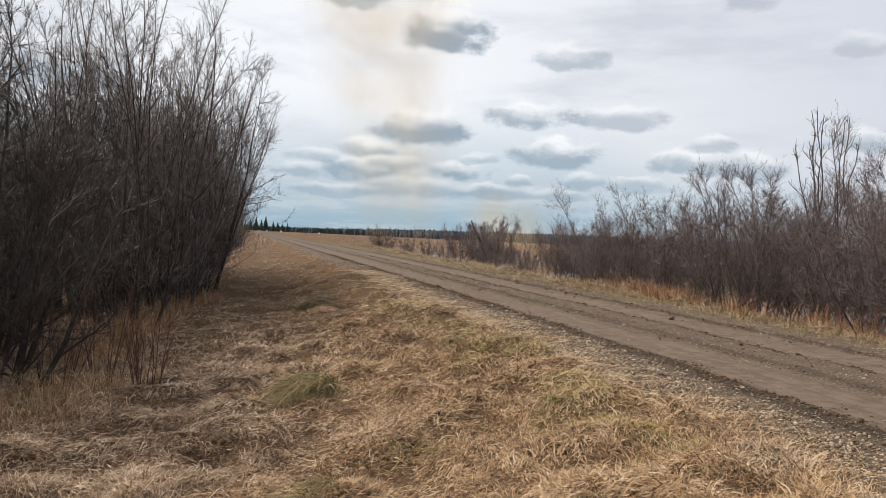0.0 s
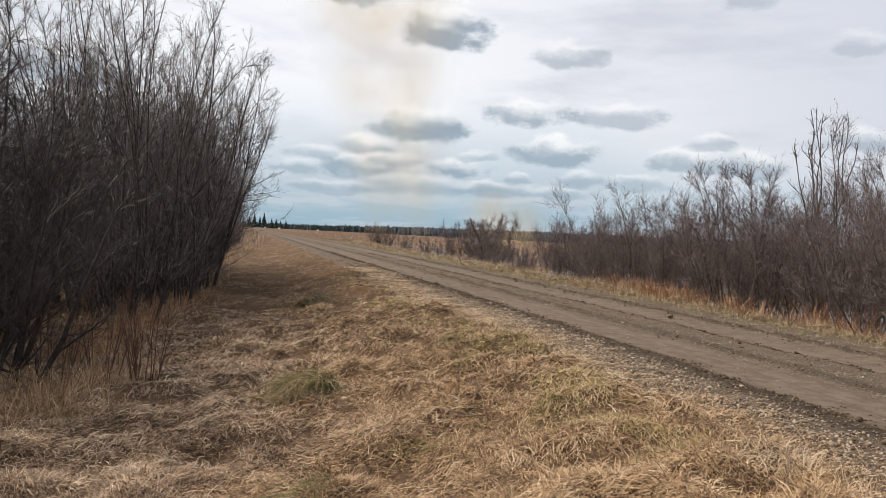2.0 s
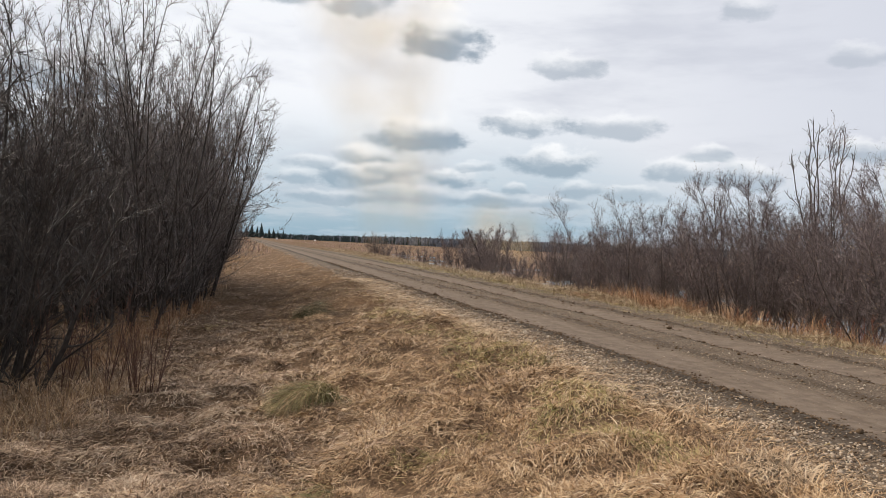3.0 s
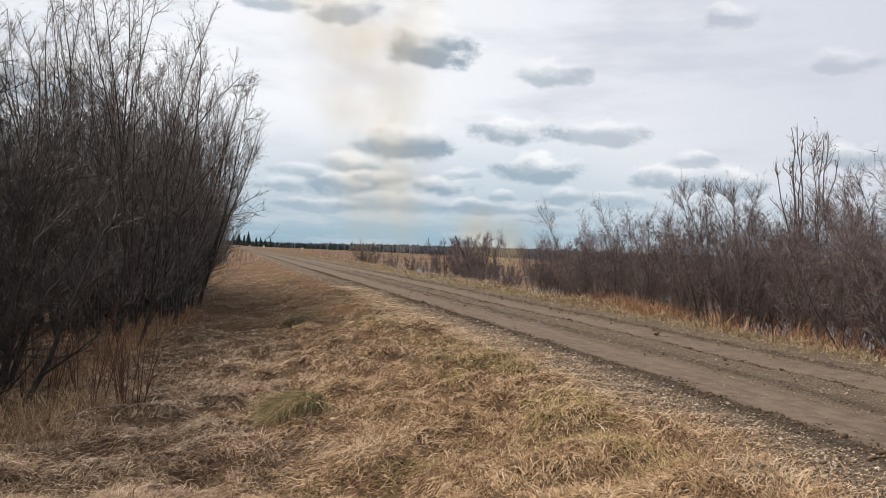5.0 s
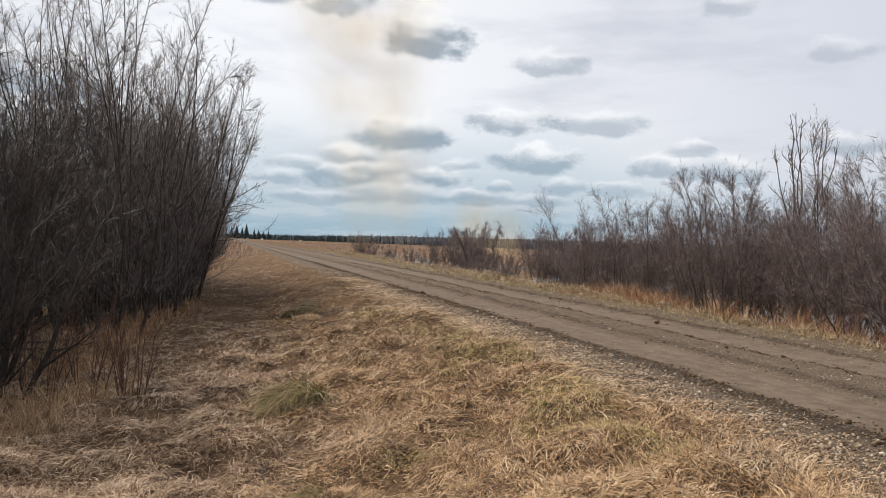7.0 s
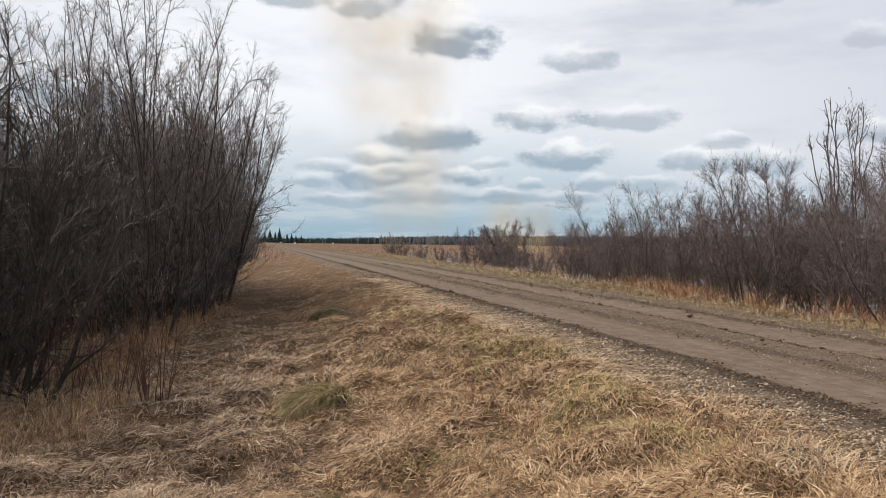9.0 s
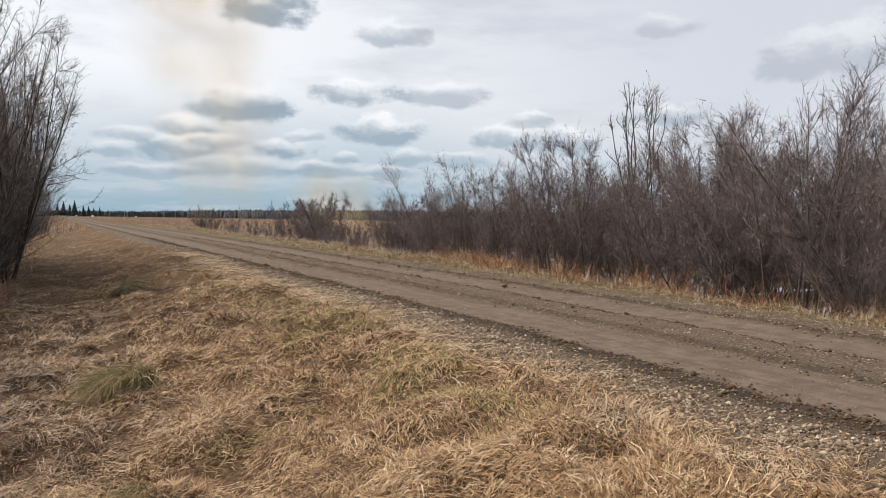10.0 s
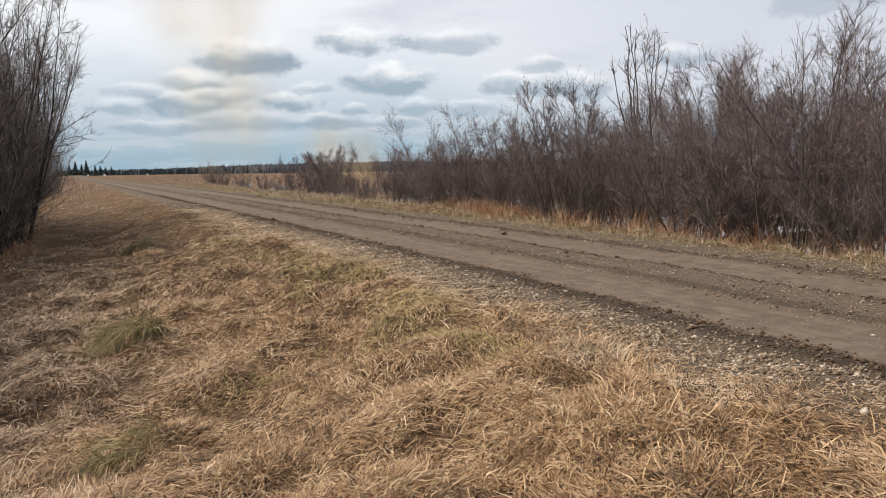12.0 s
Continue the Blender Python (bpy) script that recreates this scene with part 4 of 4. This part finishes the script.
def strip_grass():
    """Short grass along the far edge of the road."""
    r = np.random.default_rng(130)
    n = 30000
    y = 3.5 + 110 * r.random(n) ** 2.4
    u = np.maximum(8.3 + r.normal(0, 0.36, n), 7.5 + 0.5 * r.random(n))
    x = place(u, y) + flare(y) * r.random(n)
    size = np.clip(np.hypot(x, y) / 9, 1, 3)
    v = blades(r, x, y, r.uniform(0.05, 0.17, n) * np.sqrt(size), 0.0042 * size * r.uniform(0.6, 1.3, n), r.uniform(0.1, 1.1, n), r.uniform(0, 6.28, n), r.uniform(0.1, 0.5, n), points=3)
    stuff("verge_strip", v, M_pale_strip, "short tan and olive grass strip along the road edge", "grass")
    n = 6000
    y = 3.5 + 60 * r.random(n) ** 2.0
    u = r.uniform(6.75, 8.2, n)
    keep = field(u, y, 0.35, 62) + 0.5 * field(u, y, 0.15, 63) + 0.2 * (u - 7.3) > 0.0
    y, u = y[keep], u[keep]
    n = len(y)
    size = np.clip(np.hypot(u, y) / 9, 1, 3)
    v = blades(r, place(u, y), y, r.uniform(0.03, 0.1, n) * np.sqrt(size), 0.005 * size * r.uniform(0.6, 1.3, n), r.uniform(0.2, 1.2, n), r.uniform(0, 6.28, n), r.uniform(0.1, 0.5, n), points=3)
    stuff("road_weeds", v, M_greenstraw, "sparse olive weeds between stones on the road's edge", "grass")


strip_grass()


# ---- far field and woods ----
def far_field():
    r = np.random.default_rng(140)
    n = 14000
    rad = 60 * (11.0 ** r.random(n))
    az = np.radians(r.uniform(-6, 62, n))
    x, y = rad * np.sin(az), rad * np.cos(az)
    keep = (x > 12 + flare(y) + bend(y)) | (x < 2 + bend(y))
    x, y, rad = x[keep], y[keep], rad[keep]
    n = len(x)
    v = blades(r, x, y, r.uniform(0.25, 0.6, n), 0.0012 * rad * r.uniform(0.6, 1.3, n), r.uniform(1.1, 1.5, n), r.uniform(0, 6.28, n), r.uniform(0, 0.3, n), points=3)
    stuff("hay_field", v, M_field, "pale dead grass of the wide open field", "grass")


far_field()


def woods():
    """The far woods: bare poplars below, spruce tips among them."""
    r = np.random.default_rng(150)
    az = np.radians(np.concatenate([r.uniform(-22, 60, 9500)]))
    deg = np.degrees(az)
    rad = np.interp(deg, [-60, -8, -2, 3, 10, 20, 60], [500, 1300, 1250, 1150, 760, 560, 480]) * r.uniform(1.0, 1.12, len(az))
    x, y = rad * np.sin(az), rad * np.cos(az)
    z = land(x, y, False) - 0.3
    h = rad * np.radians(np.interp(deg, [-60, -2, 3, 10, 20, 60], [0.8, 0.36, 0.38, 0.62, 0.74, 0.74])) * r.uniform(0.8, 1.0, len(az)) * np.where(r.random(len(az)) < 0.05, 1.2, 1.0) * 0.98
    k = 5
    paths = np.stack([np.stack([x, y, z + h * s], -1) for s in np.linspace(0, 1, k)], 1)
    w = rad * 0.0009 * r.uniform(0.7, 1.5, len(az))
    shape = np.array([1.0, 1.2, 1.2, 1.0, 0.3])
    conifer = r.random(len(az)) < np.interp(deg, [-2, 5, 9, 12, 25], [1.0, 0.85, 0.35, 0.1, 0.02])
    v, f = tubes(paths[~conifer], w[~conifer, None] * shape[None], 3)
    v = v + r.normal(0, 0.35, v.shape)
    stuff("far_poplar_woods", (v, f), M_farwood, "bare woods along the far edge of the field, bluish haze in their colour", "woods")
    spire = np.array([0.9, 0.75, 0.5, 0.28, 0.02])
    p = paths[conifer]
    p[:, :, 2] = z[conifer][:, None] + (p[:, :, 2] - z[conifer][:, None]) * r.uniform(0.9, 1.18, conifer.sum())[:, None]
    v, f = tubes(p, w[conifer, None] * spire[None] * 1.3, 3)
    v = v + r.normal(0, 0.25, v.shape)
    stuff("far_spruce_woods", (v, f), M_spruce, "dark green spruce woods far across the field", "woods")


woods()


def spruce(seed, height):
    r = np.random.default_rng(seed)
    top = thing("spruce_tree", "dark spruce standing out of the far woods", "tree", "spruces by the far road end")
    axis = np.stack([np.zeros(6), np.zeros(6), np.linspace(-0.3, height, 6)], -1)[None]
    part("trunk", mesh_of("trunk", *tubes(axis, taper(1, 6, [0.2], [0.03]), 5), M_bark_left), top)
    n = 200
    s = r.random(n) ** 0.8
    ang = r.uniform(0, 6.28, n)
    length = (1 - s) * height * 0.24 + 0.3
    start = np.stack([0 * s, 0 * s, height * (0.08 + 0.92 * s)], -1)
    way = np.stack([np.cos(ang), np.sin(ang), r.uniform(-0.35, 0.1, n)], -1)
    bough = grow(r, start, way, length, 4, 0.05, 0.02)
    part("crown", mesh_of("crown", *tubes(bough, np.array([0.2, 0.6, 0.5, 0.05])[None] * (0.6 + length[:, None] * 0.35), 4), M_spruce), top)
    return top


sp = [spruce(160, 18.0), spruce(161, 16.0)]
far_spruces = [(-31, 1120, 1.0), (-24, 1130, 0.92), (-18, 1110, 1.12), (-8, 1120, 0.86), (-2, 1130, 0.75), (4, 1120, 0.7), (11, 1110, 0.66), (-38, 1120, 0.9)]
for i, (x, y, s) in enumerate(far_spruces):
    m = pose(x, y, float(land(x, y, False)), 0, 0, i * 50) @ Matrix.Diagonal((s, s, s, 1))
    if i < 2:
        sp[i].matrix_basis = m
    else:
        copy_thing(sp[i % 2], m).scale = (s, s, s)


def shed(x, y, w, h, turn):
    top = thing("shed", "small white shed far along the road", "shed", "white sheds at the far road end", at=(x, y, float(land(x, y, False))))
    top.rotation_euler = (0, 0, radians(turn))
    v = np.array([(a * w, b * w * 0.7, c) for c in (-0.2, h) for a, b in ((-0.5, -0.5), (0.5, -0.5), (0.5, 0.5), (-0.5, 0.5))])
    part("wall", mesh_of("wall", v, [(0, 1, 5, 4), (1, 2, 6, 5), (2, 3, 7, 6), (3, 0, 4, 7), (4, 5, 6, 7)], M_white), top)
    e, k = 0.56, h * 1.4
    v = np.array([(-e * w, -e * w * 0.75, h + 0.01), (e * w, -e * w * 0.75, h + 0.01), (e * w, e * w * 0.75, h + 0.01), (-e * w, e * w * 0.75, h + 0.01), (-e * w, 0, k), (e * w, 0, k)])
    part("roof", mesh_of("roof", v, [(0, 1, 5, 4), (2, 3, 4, 5), (0, 3, 2, 1), (0, 4, 3, 3), (1, 2, 5, 5)][:3], M_stone), top)


for x, y, w in ((-13.0, 880, 1.6), (2.0, 860, 1.8), (41, 840, 1.5)):
    shed(x, y, w, 1.3, x * 3)


# ---- dust thrown up over the field ----
def puffs(name, places, size, mat, label, seed):
    """Thin ragged flakes of dust, turned every way, with the rim running out to nothing."""
    r = np.random.default_rng(seed)
    n, k = len(places), 20
    d = unit(np.array([0.15, -1.0, 0.1]) + r.normal(0, 0.16, (n, 3)))
    a = unit(np.cross(d, r.normal(0, 1, (n, 3))))
    b = np.cross(d, a)
    t = np.linspace(0, 2 * np.pi, k, endpoint=False)
    s = size * r.uniform(0.85, 1.15, (n, 1, 1))
    rim = places[:, None] + s * (np.cos(t)[None, :, None] * a[:, None] + np.sin(t)[None, :, None] * b[:, None])
    v = np.concatenate([places[:, None], rim], 1).reshape(-1, 3)
    spoke = np.arange(k)
    f = np.stack([0 * spoke, 1 + spoke, 1 + (spoke + 1) % k], -1)
    f = (f[None] + np.arange(n)[:, None, None] * (k + 1)).reshape(-1, 3)
    me = mesh_of(name, v, f, mat)
    ring = np.concatenate([[(0.0, 0.0)], np.stack([np.cos(t), np.sin(t)], -1)])
    layer = me.uv_layers.new(name="flake")
    layer.data.foreach_set("uv", np.tile(ring, (n, 1))[f.ravel()].astype(np.float32).ravel())
    return tagged(new(name, me), label, "dust", kind="stuff")


def dust():
    r = np.random.default_rng(170)
    step = 4.3
    H, X = np.meshgrid(np.arange(3.5, 46, step * 0.87), np.arange(-8, 28, step), indexing="ij")
    X = X + (np.arange(len(X)) % 2)[:, None] * step / 2
    X, H = X.ravel(), H.ravel()
    keep = np.abs(X - 13.2 + 0.14 * H) < 3.5 + 0.32 * H
    X, H = X[keep], H[keep]
    p = np.stack([X, 84 + 0 * X, H], -1) + r.uniform(-0.22, 0.22, (len(X), 3)) * np.array([step, 14.0, step])
    puffs("dust_cloud", p, 5.0, M_dust, "thin tan dust column drifting above the field", 171)
    low = np.array([23.8, 83, 4.2]) + np.array([(-2.4, 0, -0.4), (0.0, 2, 0.6), (2.4, -1, -0.3), (-1.0, 1, -1.6), (1.4, -2, -1.5)]) + r.normal(0, 0.3, (5, 3))
    low[:, 2] = np.maximum(low[:, 2], 1.5)
    puffs("dust_puff", low, 3.5, M_puff, "low tan dust puff behind the bushes", 172)


dust()


# ---- gravel ----
def pebble_shape(seed):
    r = np.random.default_rng(seed)
    t = (1 + 5 ** 0.5) / 2
    v = np.array([(-1, t, 0), (1, t, 0), (-1, -t, 0), (1, -t, 0), (0, -1, t), (0, 1, t), (0, -1, -t), (0, 1, -t), (t, 0, -1), (t, 0, 1), (-t, 0, -1), (-t, 0, 1)], float)
    v = unit(v) * r.uniform(0.62, 1.25, (12, 1)) * np.array([1.0, 0.78, 0.6])
    f = np.array([(0, 11, 5), (0, 5, 1), (0, 1, 7), (0, 7, 10), (0, 10, 11), (1, 5, 9), (5, 11, 4), (11, 10, 2), (10, 7, 6), (7, 1, 8), (3, 9, 4), (3, 4, 2), (3, 2, 6), (3, 6, 8), (3, 8, 9), (4, 9, 5), (2, 4, 11), (6, 2, 10), (8, 6, 7), (9, 8, 1)])
    return v, f


PEBBLES = [pebble_shape(180 + i) for i in range(6)]


OCTA_V = np.array([(1, 0, 0), (-1, 0, 0), (0, 0.8, 0), (0, -0.8, 0), (0, 0, 0.6), (0, 0, -0.6)])
OCTA_F = np.array([(0, 2, 4), (2, 1, 4), (1, 3, 4), (3, 0, 4), (2, 0, 5), (1, 2, 5), (3, 1, 5), (0, 3, 5)])


def crumbs(r, x, y, z, size):
    """Many small angular lumps in one mesh."""
    n = len(x)
    v = OCTA_V[None] * r.uniform(0.55, 1.35, (n, 6, 1))
    a = r.uniform(0, 6.28, n)
    c, s = np.cos(a)[:, None], np.sin(a)[:, None]
    v = np.stack([v[..., 0] * c - v[..., 1] * s, v[..., 0] * s + v[..., 1] * c, v[..., 2]], -1) * size[:, None, None]
    v = v + np.stack([x, y, z], -1)[:, None]
    return v.reshape(-1, 3), (OCTA_F[None] + np.arange(n)[:, None, None] * 6).reshape(-1, 3)


def gravel():
    r = np.random.default_rng(190)
    n = 30000
    y = 2.0 + 30 * r.random(n) ** 1.7
    lane = r.random(n)
    xr = np.where(lane < 0.5, 3.32 + r.normal(0, 0.19, n), np.where(lane < 0.62, r.uniform(2.9, 3.75, n), np.where(lane < 0.76, r.uniform(4.75, 5.7, n), np.where(lane < 0.94, r.uniform(6.5, 7.9, n), r.uniform(3.9, 7.9, n)))))
    keep = (xr > 2.5) & (xr < 8.2) & ((lane < 0.94) | (r.random(n) < 0.35)) & (field(xr, y, 0.5, 51) + 0.5 * field(xr, y, 0.2, 52) > -0.3)
    xr, y, lane = xr[keep], y[keep], lane[keep]
    more = 10000
    y = np.concatenate([y, -8 + 24 * r.random(more) ** 0.75])
    xr = np.concatenate([xr, 3.3 + r.normal(0, 0.19, more)])
    lane = np.concatenate([lane, np.zeros(more)])
    side = 7000
    y = np.concatenate([y, 3 + 28 * r.random(side) ** 1.5])
    xr = np.concatenate([xr, r.uniform(6.55, 7.95, side)])
    lane = np.concatenate([lane, np.ones(side)])
    grit = 6000
    y = np.concatenate([y, 2.5 + 22 * r.random(grit) ** 1.6])
    xr = np.concatenate([xr, r.uniform(3.9, 6.5, grit)])
    lane = np.concatenate([lane, np.full(grit, 2.0)])
    n = len(xr)
    size = np.where(lane > 1.5, 0.55, 1.0) * np.minimum(np.where(lane < 0.66, r.lognormal(-4.66, 0.48, n), r.lognormal(-4.85, 0.45, n)), 0.025) * np.clip(y / 14, 1, 1.5)
    x = place(xr, y)
    z = np.maximum(road_z(xr, y), land(x, y)) + size * 0.2
    order = np.argsort(-(size / np.hypot(x, y)))
    for rank, i in enumerate(order[:300]):
        k = rank % 6
        if rank < 6:
            stone_meshes.append(mesh_of("stone", *PEBBLES[k], M_stone))
        ob = part("stone", stone_meshes[k], road)
        tip = r.normal(0, 0.25)
        ob.matrix_basis = Matrix.LocRotScale((x[i], y[i], z[i]), Euler((tip, tip * 0.7, r.uniform(0, 6.28))), Vector((size[i],) * 3))
    o = order[300:]
    tagged(part("gravel", mesh_of("gravel", *crumbs(r, x[o], y[o], z[o], size[o]), M_stone), road, "loose grey-brown gravel"), kind="stuff")
    # dark clods along the edges of the wheel tracks
    n = 9000
    y = 2.0 + 40 * r.random(n) ** 1.8
    line = r.choice(4, n, p=[0.5, 0.1, 0.24, 0.16])
    xr = np.array([3.86, 4.95, 5.64, 6.64])[line] + r.normal(0, 0.13, n) + field(y, y * 0 + line, 1.5, 53) * 0.2
    size = r.lognormal(-4.55, 0.42, n) * np.clip(y / 10, 1, 1.35)
    x = place(xr, y)
    tagged(part("loose_soil", mesh_of("loose_soil", *crumbs(r, x, y, road_z(xr, y) + size * 0.2, size), M_clod), road, "dark crumbled soil"), kind="stuff")


stone_meshes = []
gravel()


clod = tagged(new("clod", mesh_of("clod", PEBBLES[2][0] * np.array([0.06, 0.05, 0.05]), PEBBLES[2][1], M_clod)), "dark lump of soil lying on the wheel track", "clod")
clod.location = (6.08, 11.55, 0.47)
